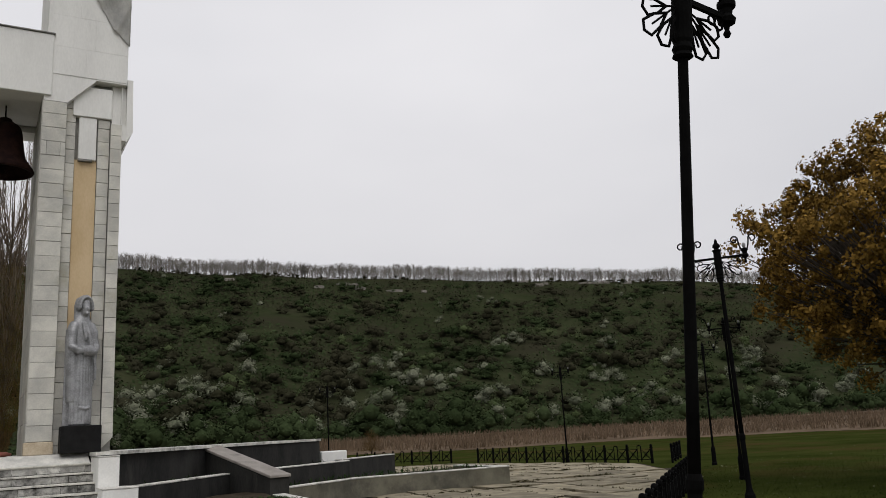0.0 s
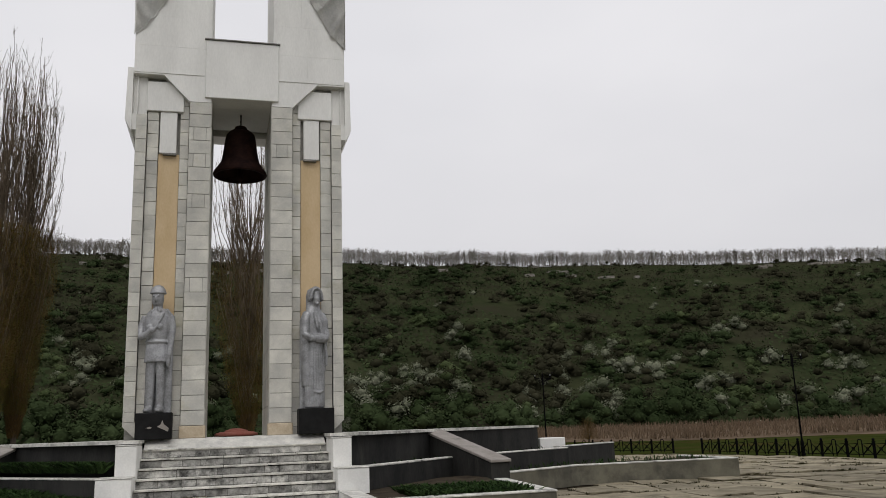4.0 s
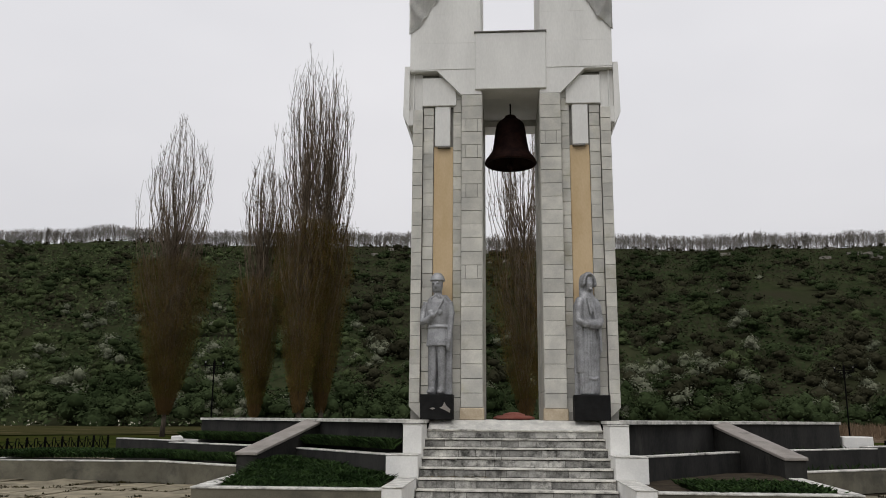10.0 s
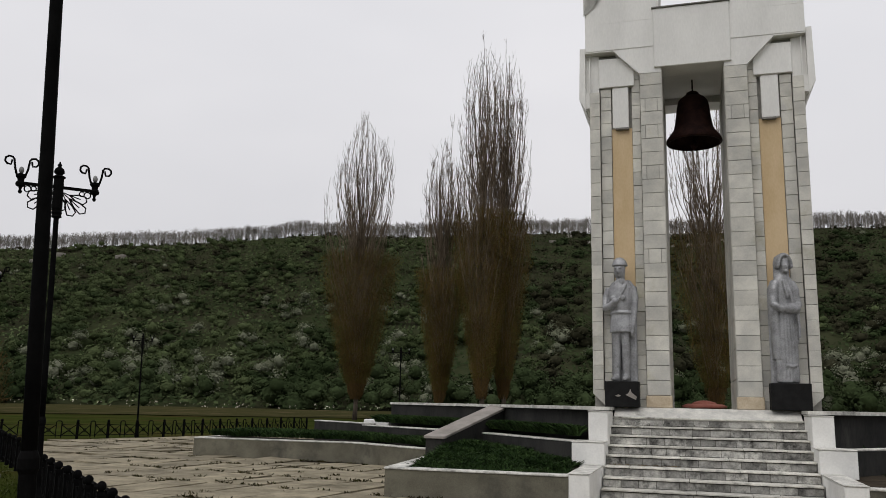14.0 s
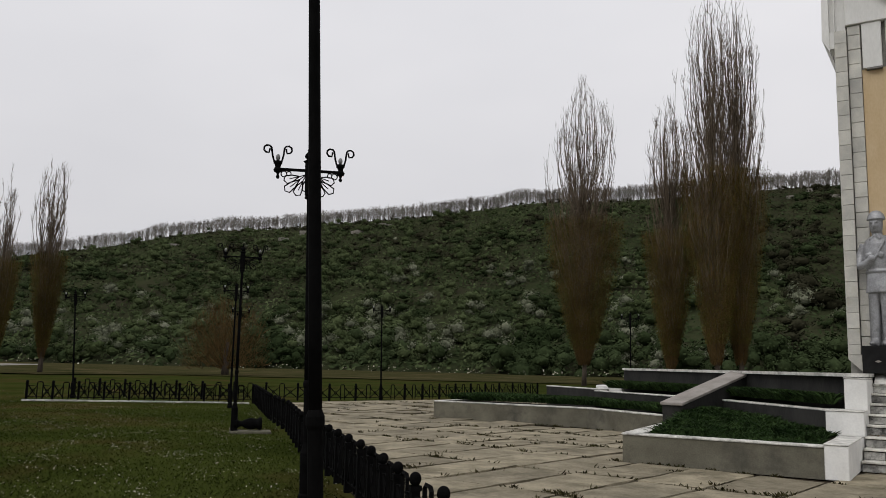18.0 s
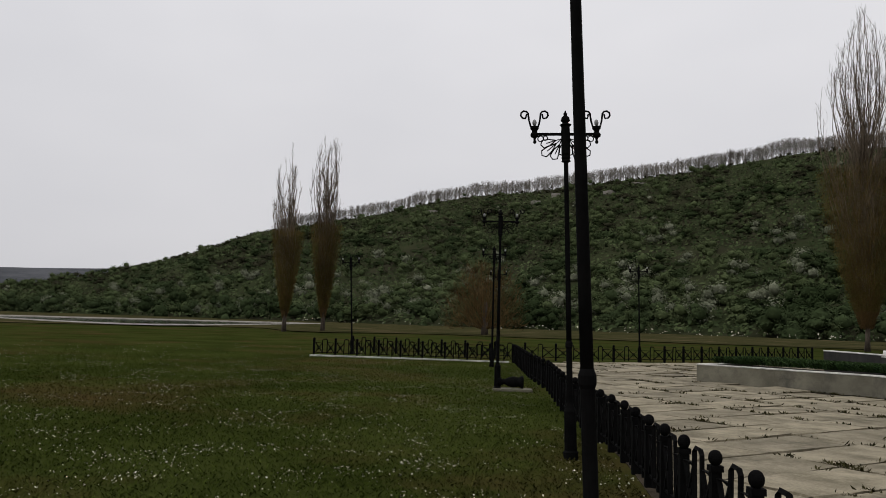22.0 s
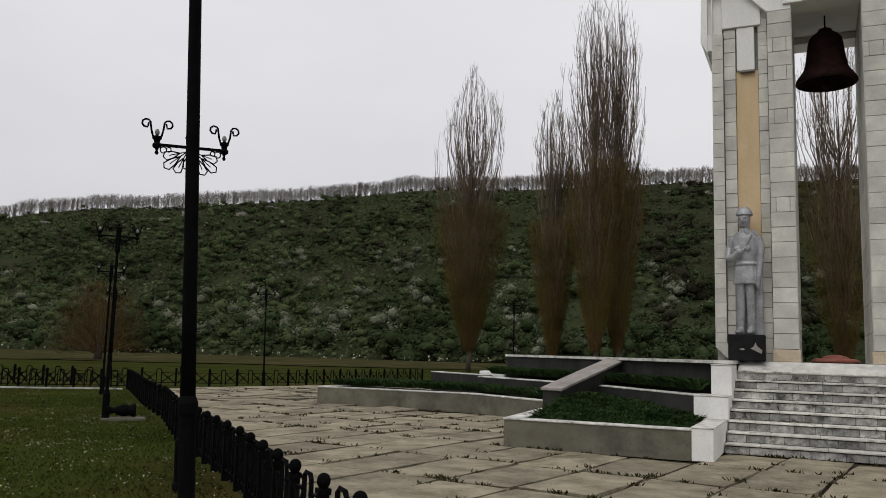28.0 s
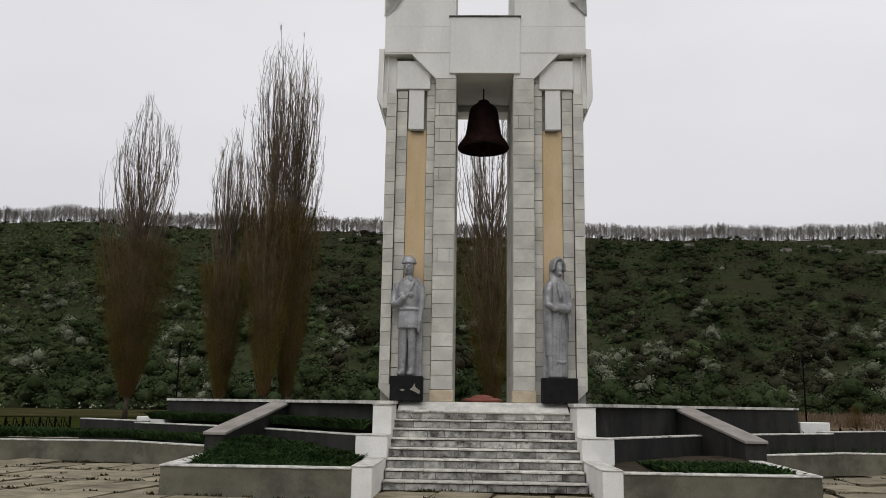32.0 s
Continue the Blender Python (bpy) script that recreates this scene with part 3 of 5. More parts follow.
bell()
for s in (-1, 1):
    x0, x1 = rects(s, 1.22 if s < 0 else 1.19, 1.88 if s < 0 else 1.9)
    tagged(mesh_ob("pedestal", box(AX + x0, AX + x1, 0.02, 0.42, PLAT + 0.002, 2.0, 0.01), M_BLACK), "chipped black granite pedestal under a statue", "pedestal", "pedestals")

# ---- statues, plain shapes ----
def ell(bm, c, r, seg=14):
    geom = bmesh.ops.create_uvsphere(bm, u_segments=seg, v_segments=10, radius=1)["verts"]
    for v in geom:
        v.co = Vector((c[0] + v.co.x * r[0], c[1] + v.co.y * r[1], c[2] + v.co.z * r[2]))


def loft(bm, rows, sides=20):
    """Oval rings: x, y, half-width, half-depth, z."""
    rings = [[bm.verts.new((x + a * math.cos(2 * math.pi * k / sides), y + b * math.sin(2 * math.pi * k / sides), z)) for k in range(sides)] for x, y, a, b, z in rows]
    for p, q in zip(rings, rings[1:]):
        for k in range(sides):
            bm.faces.new((p[k], p[(k + 1) % sides], q[(k + 1) % sides], q[k]))
    bm.faces.new(list(reversed(rings[0])))
    bm.faces.new(rings[-1])


def finish_statue(name, bm, label, at, turn):
    ob = mesh_ob(name, bm, M_STATUE, True)
    tagged(ob, label, "statue", "statues")
    ob.matrix_basis = pose(*at, 0, 0, turn) @ Matrix.Diagonal((0.8, 0.72, 1, 1))
    re = ob.modifiers.new("fuse", "REMESH")
    re.mode, re.voxel_size, re.use_smooth_shade = "VOXEL", 0.014, True
    sm = ob.modifiers.new("soften", "SMOOTH")
    sm.iterations, sm.factor = 2, 0.5
    return ob


def soldier(at):
    bm = bmesh.new()
    for sx in (-1, 1):
        loft(bm, [(sx * 0.13, -0.02, 0.10, 0.15, 0.0), (sx * 0.13, -0.03, 0.105, 0.16, 0.06), (sx * 0.125, 0.02, 0.085, 0.1, 0.14), (sx * 0.12, 0.03, 0.10, 0.115, 0.45), (sx * 0.12, 0.02, 0.105, 0.12, 0.7), (sx * 0.115, 0.02, 0.125, 0.145, 1.0), (sx * 0.11, 0.03, 0.14, 0.16, 1.25)])
        ell(bm, (sx * 0.14, -0.14, 0.05), (0.085, 0.13, 0.055))
    loft(bm, [(0, 0.02, 0.30, 0.23, 0.98), (0, 0.02, 0.285, 0.22, 1.1), (0, 0.02, 0.26, 0.2, 1.3), (0, 0.02, 0.245, 0.19, 1.38), (0, 0.02, 0.275, 0.21, 1.5), (0, 0.02, 0.30, 0.22, 1.75), (0, 0.03, 0.31, 0.21, 1.88), (0, 0.04, 0.25, 0.17, 1.98), (0, 0.04, 0.12, 0.12, 2.04)])
    ring = [(0.262 * math.cos(k * math.pi / 10), 0.02 + 0.207 * math.sin(k * math.pi / 10), 1.37) for k in range(21)]
    tube(ring, 0.03, 6, bm)
    loft(bm, [(0, 0.03, 0.125, 0.12, 1.98), (0, 0.02, 0.115, 0.115, 2.08), (0, -0.01, 0.12, 0.14, 2.11), (0, -0.02, 0.145, 0.165, 2.22), (0, 0.0, 0.14, 0.16, 2.36)])
    ell(bm, (0, -0.18, 2.22), (0.03, 0.05, 0.055))
    tube([(-0.09, -0.165, 2.285), (0.0, -0.19, 2.275), (0.09, -0.165, 2.285)], 0.018, 6, bm)
    loft(bm, [(0, 0.0, 0.205, 0.225, 2.33), (0, 0.0, 0.195, 0.215, 2.36), (0, 0.0, 0.165, 0.19, 2.43), (0, 0.0, 0.10, 0.12, 2.49), (0, 0.0, 0.03, 0.03, 2.51)])
    tube([(0.31, 0.05, 1.88), (0.36, 0.06, 1.65), (0.35, 0.03, 1.42), (0.33, -0.02, 1.15), (0.32, -0.03, 1.0)], [0.1, 0.095, 0.08, 0.065, 0.06], 12, bm)
    ell(bm, (0.32, -0.04, 0.95), (0.055, 0.07, 0.09))
    tube([(-0.31, 0.05, 1.88), (-0.39, 0.02, 1.68), (-0.36, -0.1, 1.48), (-0.2, -0.24, 1.5), (-0.08, -0.28, 1.58)], [0.1, 0.095, 0.085, 0.07, 0.055], 12, bm)
    ell(bm, (-0.05, -0.28, 1.6), (0.08, 0.06, 0.06))
    for sx in (-1, 1):
        ell(bm, (sx * 0.14, -0.2, 1.66), (0.075, 0.03, 0.055))
        tube([(sx * 0.02, -0.1, 2.03), (sx * 0.12, -0.13, 1.96)], 0.03, 6, bm)
    tube([(0.22, -0.14, 1.94), (0.05, -0.235, 1.65), (-0.2, -0.17, 1.4)], 0.022, 6, bm)
    loft(bm, [(0, 0.25, 0.34, 0.1, 0.0), (0, 0.25, 0.34, 0.1, 1.9), (0, 0.2, 0.2, 0.1, 2.05)], 12)
    return finish_statue("soldier_statue", bm, "silver-painted statue of a helmeted standing figure on a black pedestal", at, -16)


def mother(at):
    bm = bmesh.new()
    loft(bm, [(0, 0.03, 0.24, 0.2, 0.0), (0, 0.03, 0.25, 0.21, 0.3), (0, 0.03, 0.26, 0.22, 0.6), (0, 0.03, 0.255, 0.21, 0.9), (0, 0.03, 0.25, 0.2, 1.25), (0, 0.03, 0.255, 0.2, 1.5), (0, 0.04, 0.28, 0.2, 1.75), (0, 0.04, 0.27, 0.18, 1.92), (0, 0.04, 0.2, 0.16, 2.02), (0, 0.03, 0.13, 0.13, 2.08)], 26)
    for k in range(11):
        a = math.pi + math.pi * (k + 0.5) / 11
        r = 0.245
        tube([(r * math.cos(a), 0.03 + 0.2 * math.sin(a), 0.02), (r * 1.04 * math.cos(a), 0.03 + 0.21 * math.sin(a), 0.6), (r * 0.98 * math.cos(a), 0.03 + 0.195 * math.sin(a), 1.4)], [0.04, 0.032, 0.014], 6, bm)
    for sx in (-1, 1):
        loft(bm, [(sx * 0.2, 0.06, 0.11, 0.2, 0.45 if sx < 0 else 0.75), (sx * 0.24, 0.05, 0.1, 0.18, 1.0), (sx * 0.27, 0.03, 0.12, 0.17, 1.5), (sx * 0.26, 0.03, 0.13, 0.17, 1.8), (sx * 0.18, 0.04, 0.12, 0.14, 1.96)], 14)
        tube([(sx * 0.27, 0.0, 1.72), (sx * 0.31, -0.08, 1.48), (sx * 0.2, -0.23, 1.4), (sx * 0.05, -0.27, 1.42)], [0.1, 0.095, 0.075, 0.055], 10, bm)
    loft(bm, [(0.08, -0.22, 0.16, 0.09, 1.32), (0.08, -0.24, 0.2, 0.11, 1.38), (0.08, -0.24, 0.19, 0.1, 1.44), (0.06, -0.22, 0.1, 0.07, 1.5)], 14)
    tube([(0.0, -0.15, 1.95), (0.04, -0.22, 1.75), (0.1, -0.24, 1.52)], [0.05, 0.045, 0.04], 8, bm)
    tube([(-0.06, -0.13, 1.96), (-0.05, -0.21, 1.75), (-0.02, -0.22, 1.6)], [0.05, 0.04, 0.03], 8, bm)
    tube([(0.2, -0.18, 1.4), (0.25, -0.19, 1.1), (0.25, -0.19, 0.85)], [0.03, 0.035, 0.03], 8, bm)
    loft(bm, [(0, 0.02, 0.1, 0.1, 2.05), (0, -0.06, 0.09, 0.12, 2.14), (0, -0.07, 0.105, 0.14, 2.24), (0, -0.05, 0.105, 0.13, 2.36), (0, 0.01, 0.06, 0.08, 2.44)])
    ell(bm, (0, -0.21, 2.22), (0.02, 0.035, 0.045))
    ell(bm, (0, -0.2, 2.13), (0.05, 0.03, 0.03))
    for k in range(13):
        a = math.pi * k / 12
        ell(bm, (0.165 * math.cos(a), -0.07, 2.24 + 0.21 * math.sin(a)), (0.045, 0.13, 0.055), 8)
    loft(bm, [(0, 0.08, 0.2, 0.13, 1.95), (0, 0.08, 0.2, 0.13, 2.15), (0, 0.08, 0.2, 0.14, 2.3), (0, 0.07, 0.16, 0.14, 2.43), (0, 0.06, 0.05, 0.05, 2.49)], 16)
    loft(bm, [(0, 0.22, 0.33, 0.12, 0.0), (0, 0.22, 0.33, 0.12, 1.8), (0, 0.2, 0.2, 0.1, 2.0)], 12)
    tube([(-0.12, -0.19, 0.33), (0.02, -0.235, 0.31), (0.14, -0.2, 0.34)], 0.025, 6, bm)
    return finish_statue("mother_statue", bm, "silver-painted statue of a shawled standing figure on a black pedestal", at, 24)


soldier((AX - 1.56, 0.24, 2.0))
mother((AX + 1.53, 0.24, 2.0))

# ---- wreath on the platform ----
wreath = empty("wreath", "faded red memorial wreath lying between the piers", "wreath", (AX + 0.02, 2.2, PLAT))
part("rim", lathe([(0.34, 0.0), (0.46, 0.02), (0.47, 0.06), (0.36, 0.1), (0.3, 0.09)], 20), M_RED, wreath, smooth=True)
part("mound", lathe([(0.3, 0.02), (0.24, 0.13), (0.1, 0.17), (0.02, 0.175)], 16), M_RED, wreath, smooth=True)


# ---- street lamps ----
def street_lamp(first_at, turn):
    lamp = empty("street_lamp", "black cast-iron street lamp with two scrolled arms and no globes", "street lamp", first_at, "street lamps", rz=turn)
    part("footing", lathe([(0.085, -0.14), (0.085, 0.05), (0.07, 0.07), (0.068, 0.5), (0.05, 0.54), (0.036, 0.6), (0.034, 1.2), (0.042, 1.22), (0.042, 1.26), (0.031, 1.29)], 16), M_IRON, lamp)
    part("pole", lathe([(0.031, 1.2), (0.03, 1.8), (0.026, 3.3), (0.026, 3.38)], 14), M_IRON, lamp, smooth=True)
    part("head", lathe([(0.04, 3.34), (0.054, 3.35), (0.045, 3.37), (0.054, 3.39), (0.045, 3.42), (0.052, 3.44), (0.052, 3.70), (0.05, 3.73), (0.05, 3.76), (0.07, 3.78), (0.035, 3.80)], 14), M_IRON, lamp)
    part("finial", lathe([(0.02, 3.79), (0.03, 3.805), (0.055, 3.83), (0.045, 3.865), (0.02, 3.89), (0.018, 3.9), (0.025, 3.91), (0.012, 3.93), (0.004, 3.95)], 12), M_IRON, lamp, smooth=True)
    part("crossbar", box(-0.40, 0.40, -0.012, 0.012, 3.655, 3.685), M_IRON, lamp)
    for s in (-1, 1):
        bm = bmesh.new()
        for a0, ln in ((197, 0.26), (220, 0.31), (245, 0.27), (270, 0.2)):
            # petal loops of the fan under the bar
            a = radians(a0)
            d, n = Vector((math.cos(a), 0, math.sin(a))), Vector((-math.sin(a), 0, math.cos(a)))
            o = Vector((0.04, 0, 3.62))
            loop = [o + Vector((-d.x, 0, d.z)) * (ln * t) + Vector((-n.x, 0, n.z)) * (w * 0.045) for t, w in ((0.3, 0), (0.6, 0.8), (0.9, 1.0), (1.0, 0), (0.9, -1.0), (0.6, -0.8), (0.3, 0))]
            tube([(s * p.x, 0, p.z) for p in loop], 0.008, 5, bm)
            tube([(s * (o.x - d.x * 0.0), 0, o.z), (s * (o.x - d.x * ln * 0.75), 0, o.z + d.z * ln * 0.75)], 0.006, 5, bm)
        for cx, r in ((0.29, 0.034), (0.235, 0.026)):
            tube([(s * (cx + r * math.cos(q * 0.7)), 0, 3.65 - r + r * math.sin(q * 0.7)) for q in range(10)], 0.007, 5, bm)
        part("scrollwork", bm, M_IRON, lamp)
        bm = lathe([(0.012, 3.56), (0.022, 3.58), (0.012, 3.60), (0.018, 3.625), (0.045, 3.64), (0.05, 3.665), (0.03, 3.69), (0.035, 3.72), (0.05, 3.735), (0.05, 3.76), (0.02, 3.77)], 12, at=(s * 0.36, 0, 0))
        socket = part("lamp_socket", bm, M_IRON, lamp)
        part("bulb", lathe([(0.012, 3.772), (0.022, 3.785), (0.026, 3.81), (0.018, 3.835), (0.004, 3.845)], 10, at=(s * 0.36, 0, 0)), M_BULB, socket, "small clouded bulb", smooth=True)
        for k in (-1, 1):
            base = Vector((s * 0.36 + k * 0.04, 0, 3.75))
            path = [base, base + Vector((k * 0.02, 0, 0.07)), base + Vector((k * 0.03, 0, 0.14))]
            c = base + Vector((k * 0.075, 0, 0.15))
            path += [c + Vector((-k * 0.045 * math.cos(q), 0, 0.045 * math.sin(q))) for q in (0.3, 1.0, 1.8, 2.6, 3.4, 4.2, 5.0)]
            path += [c + Vector((-k * 0.025 * math.cos(q), 0, 0.025 * math.sin(q))) for q in (5.6, 6.6)]
            part("scroll_arm", tube(path, 0.011, 6), M_IRON, lamp, smooth=True)
    return lamp


def lamp_pose(x, y, rz, lx, ly):
    """A lamp's place, its turn and how far its pole leans for each metre of height."""
    up = Vector((lx, ly, 1.0)).normalized()
    return Matrix.Translation((x, y, 0.0)) @ Vector((0, 0, 1)).rotation_difference(up).to_matrix().to_4x4() @ Matrix.Rotation(radians(rz), 4, "Z")


lamp0 = street_lamp((-6.43, -9.71, 0.0), 50)
lamp0.matrix_basis = lamp_pose(-6.43, -9.71, 50, -0.0245, -0.0215)
LAMPS = [(-2.65, -13.93, 42, -0.034, -0.030), (-13.21, -4.26, 48, -0.002, -0.002), (-19.9, 2.0, 45, 0.0, 0.0), (-28.3, 10.4, 45, 0.0, 0.0), (-28.0, 2.0, 30, -0.03, -0.04), (-20.75, 11.16, 55, -0.015, -0.012), (-12.5, 18.1, 20, 0.0, 0.0),
         (2.68, -14.06, 4, 0.06, -0.064), (8.76, -9.17, -52, -0.005, 0.006), (16.25, -2.42, -48, 0.0, 0.0), (20.79, 2.7, -40, 0.01, -0.011), (21.4, 11.2, -60, 0.0, 0.0), (14.6, 20.6, -20, 0.0, 0.0)]
for x, y, rz, lx, ly in LAMPS:
    copy_thing(lamp0, lamp_pose(x, y, rz, lx, ly))


# ---- fences ----
def iron_mesh(name, bm):
    me = bpy.data.meshes.new(name)
    bm.to_mesh(me)
    bm.free()
    me.materials.append(M_IRON)
    return me


def fence_panel_meshes(w, h):
    """The pieces of one panel between two posts: a low rail, two crossed frames with rings and a raised middle arch."""
    m, q, r, out = w / 2, 0.09, 0.02, []
    out.append(("rail", iron_mesh("rail", tube([(0.03, 0, 0.1), (w - 0.03, 0, 0.1)], 0.016, 4))))
    for x0, x1 in ((0.05, m - q), (m + q, w - 0.05)):
        bm = tube([(x0, 0, h - 0.1), (x1, 0, h - 0.1), (x0, 0, 0.1)], r, 4)
        tube([(x0, 0, h - 0.1), (x1, 0, 0.1)], r, 4, bm)
        out.append(("cross", iron_mesh("cross", bm)))
        cx, cz, rr = (x0 + x1) / 2, h * 0.5, 0.06
        out.append(("ring", iron_mesh("ring", tube([(cx + rr * math.cos(k * 0.785), 0, cz + rr * math.sin(k * 0.785)) for k in range(9)], 0.011, 4))))
    out.append(("arch", iron_mesh("arch", tube([(m - q, 0, 0.02), (m - q, 0, h + 0.0), (m - q * 0.6, 0, h + 0.03), (m + q * 0.6, 0, h + 0.03), (m + q, 0, h), (m + q, 0, 0.02)], 0.02, 4))))
    return out


def post_mesh(h):
    bm = box(-0.035, 0.035, -0.035, 0.035, -0.1, h - 0.04)
    box(-0.045, 0.045, -0.045, 0.045, h - 0.06, h - 0.02, bm=bm)
    ell(bm, (0, 0, h + 0.03), (0.05, 0.05, 0.055), 10)
    me = bpy.data.meshes.new("post")
    bm.to_mesh(me)
    bm.free()
    me.materials.append(M_IRON)
    return me


FH = 0.57
POST, PANELS = post_mesh(FH), {}


def fence(line, label, step=0.95):
    holder = empty("fence", label, "fence", group="fences")
    for (x0, y0), (x1, y1) in zip(line, line[1:]):
        d = Vector((x1 - x0, y1 - y0))
        n = max(1, round(d.length / step))
        w = d.length / n
        key = round(w, 3)
        if key not in PANELS:
            PANELS[key] = fence_panel_meshes(w, FH)
        a = math.degrees(math.atan2(d.y, d.x))
        for k in range(n + 1):
            p = Vector((x0, y0)) + d * k / n
            share("post", POST, holder, pose(p.x, p.y, 0, 0, 0, a))
            if k < n:
                tip = random.uniform(-2, 2)
                for nm, me in PANELS[key]:
                    share(nm, me, holder, pose(p.x, p.y, 0, tip, 0, a))
    return holder


fence([(-2.24, -12.75), (-3.96, -11.26), (-5.96, -9.37), (-9.8, -6.03), (-12.7, -3.2), (-15.3, -1.0), (-21.3, 4.5)], "black iron fence with ball-topped posts along the paving", 0.77)
fence([(-27.0, -0.4), (-24.0, 2.4), (-21.5, 4.6)], "black iron fence with crossed panels on a pale kerb", 0.86)
fence([(-30.0, 3.4), (-25.2, 5.6), (-21.2, 8.4), (-20.0, 11.8), (-18.9, 22.2)], "far black iron fence with crossed panels", 1.15)
fence([(21.3, 6.1), (20.5, 16.8)], "far black iron fence with crossed panels", 1.2)
fence([(20.2, 18.8), (17.6, 24.2)], "far black iron fence with crossed panels", 1.2)
fence([(24.2, 7.6), (21.6, 5.4)], "short black iron fence with crossed panels", 1.1)
fence([(2.7, -13.0), (7.1, -8.95), (10.6, -5.85), (14.8, -2.15), (19.4, 2.3)], "black iron fence with ball-topped posts along the paving", 0.77)
kerb = empty("fence_kerb", "pale concrete kerb under the far fence", "kerb", kind="structure")
for (x0, y0), (x1, y1) in zip(((-27.1, -0.5), (-24.0, 2.4)), ((-24.0, 2.4), (-21.6, 4.5))):
    d = Vector((x1 - x0, y1 - y0)).normalized()
    n = Vector((-d.y, d.x)) * 0.06
    part("kerb_stone", prism([(x0 + n.x, y0 + n.y), (x0 - n.x, y0 - n.y), (x1 - n.x, y1 - n.y), (x1 + n.x, y1 + n.y)], -0.15, 0.015), M_COPING, kerb)

# ---- valley hillside ----
CX, CY = 0.0, -16.7
ELEV = [(-80, 5.0), (-60, 6.6), (-50, 8.3), (-45, 9.0), (-38, 9.7), (-30, 10.25), (-23, 10.65), (-15, 11.15), (-9, 11.4), (8.6, 11.7), (26, 11.2), (34, 10.1), (43.6, 9.0), (47.5, 8.6), (51, 8.0), (55, 7.0), (62.5, 5.45), (66, 4.15), (69, 3.1), (72, 2.25), (77, 1.4), (84, 0.8), (100, 0.5)]


def elev(b):
    return float(np.interp(b, [e[0] for e in ELEV], [e[1] for e in ELEV])) + 0.16 * noise.noise((b * 0.21, 3.3, 0.5))


def base_far(b):
    return 130 / max(0.5, math.cos(radians((b - 5) * 0.8)))


def ridge_far(b):
    return 360 / max(0.55, math.cos(radians((b - 5) * 0.7)))


def hill_at(b, v):
    """A place on the slope: bearing in degrees to the left of +y, v from foot (0) to ridge (1)."""
    r0, r1 = base_far(b), ridge_far(b)
    r = r0 + (r1 - r0) * v
    top = r1 * math.tan(radians(elev(b))) + 1.2
    vv = max(0.0, min(1.0, v))
    z = top * (0.8 * vv + 0.2 * vv * vv * (3 - 2 * vv))
    z += 3.0 * noise.noise((b * 0.13, v * 3.0, 1.7)) * math.sin(math.pi * vv) + 1.2 * noise.noise((b * 0.6, v * 9.0, 4.0)) * math.sin(math.pi * vv)
    if v > 1:
        z = top - (v - 1) * 12
    a = radians(b)
    return (CX - r * math.sin(a), CY + r * math.cos(a), z - (0.6 if v <= 0 else 0.0))


hill_bm = bmesh.new()
rows = []
for v in [-0.02] + [k / 26 for k in range(27)] + [1.1, 1.4]:
    rows.append([hill_bm.verts.new(hill_at(b, v)) for b in np.linspace(-80, 100, 150)])
for p, q in zip(rows, rows[1:]):
    for i in range(len(p) - 1):
        hill_bm.faces.new((p[i + 1], p[i], q[i], q[i + 1]))
tagged(mesh_ob("hillside", hill_bm, M_HILL, True), "long dark hillside with scrub and a wooded ridge", "hill", kind="structure")

rng = np.random.default_rng(5)


_ico = bmesh.new()
bmesh.ops.create_icosphere(_ico, subdivisions=1, radius=1)
ICO_V = np.array([v.co[:] for v in _ico.verts])
ICO_F = np.array([[v.index for v in f.verts] for f in _ico.faces])
_ico.free()


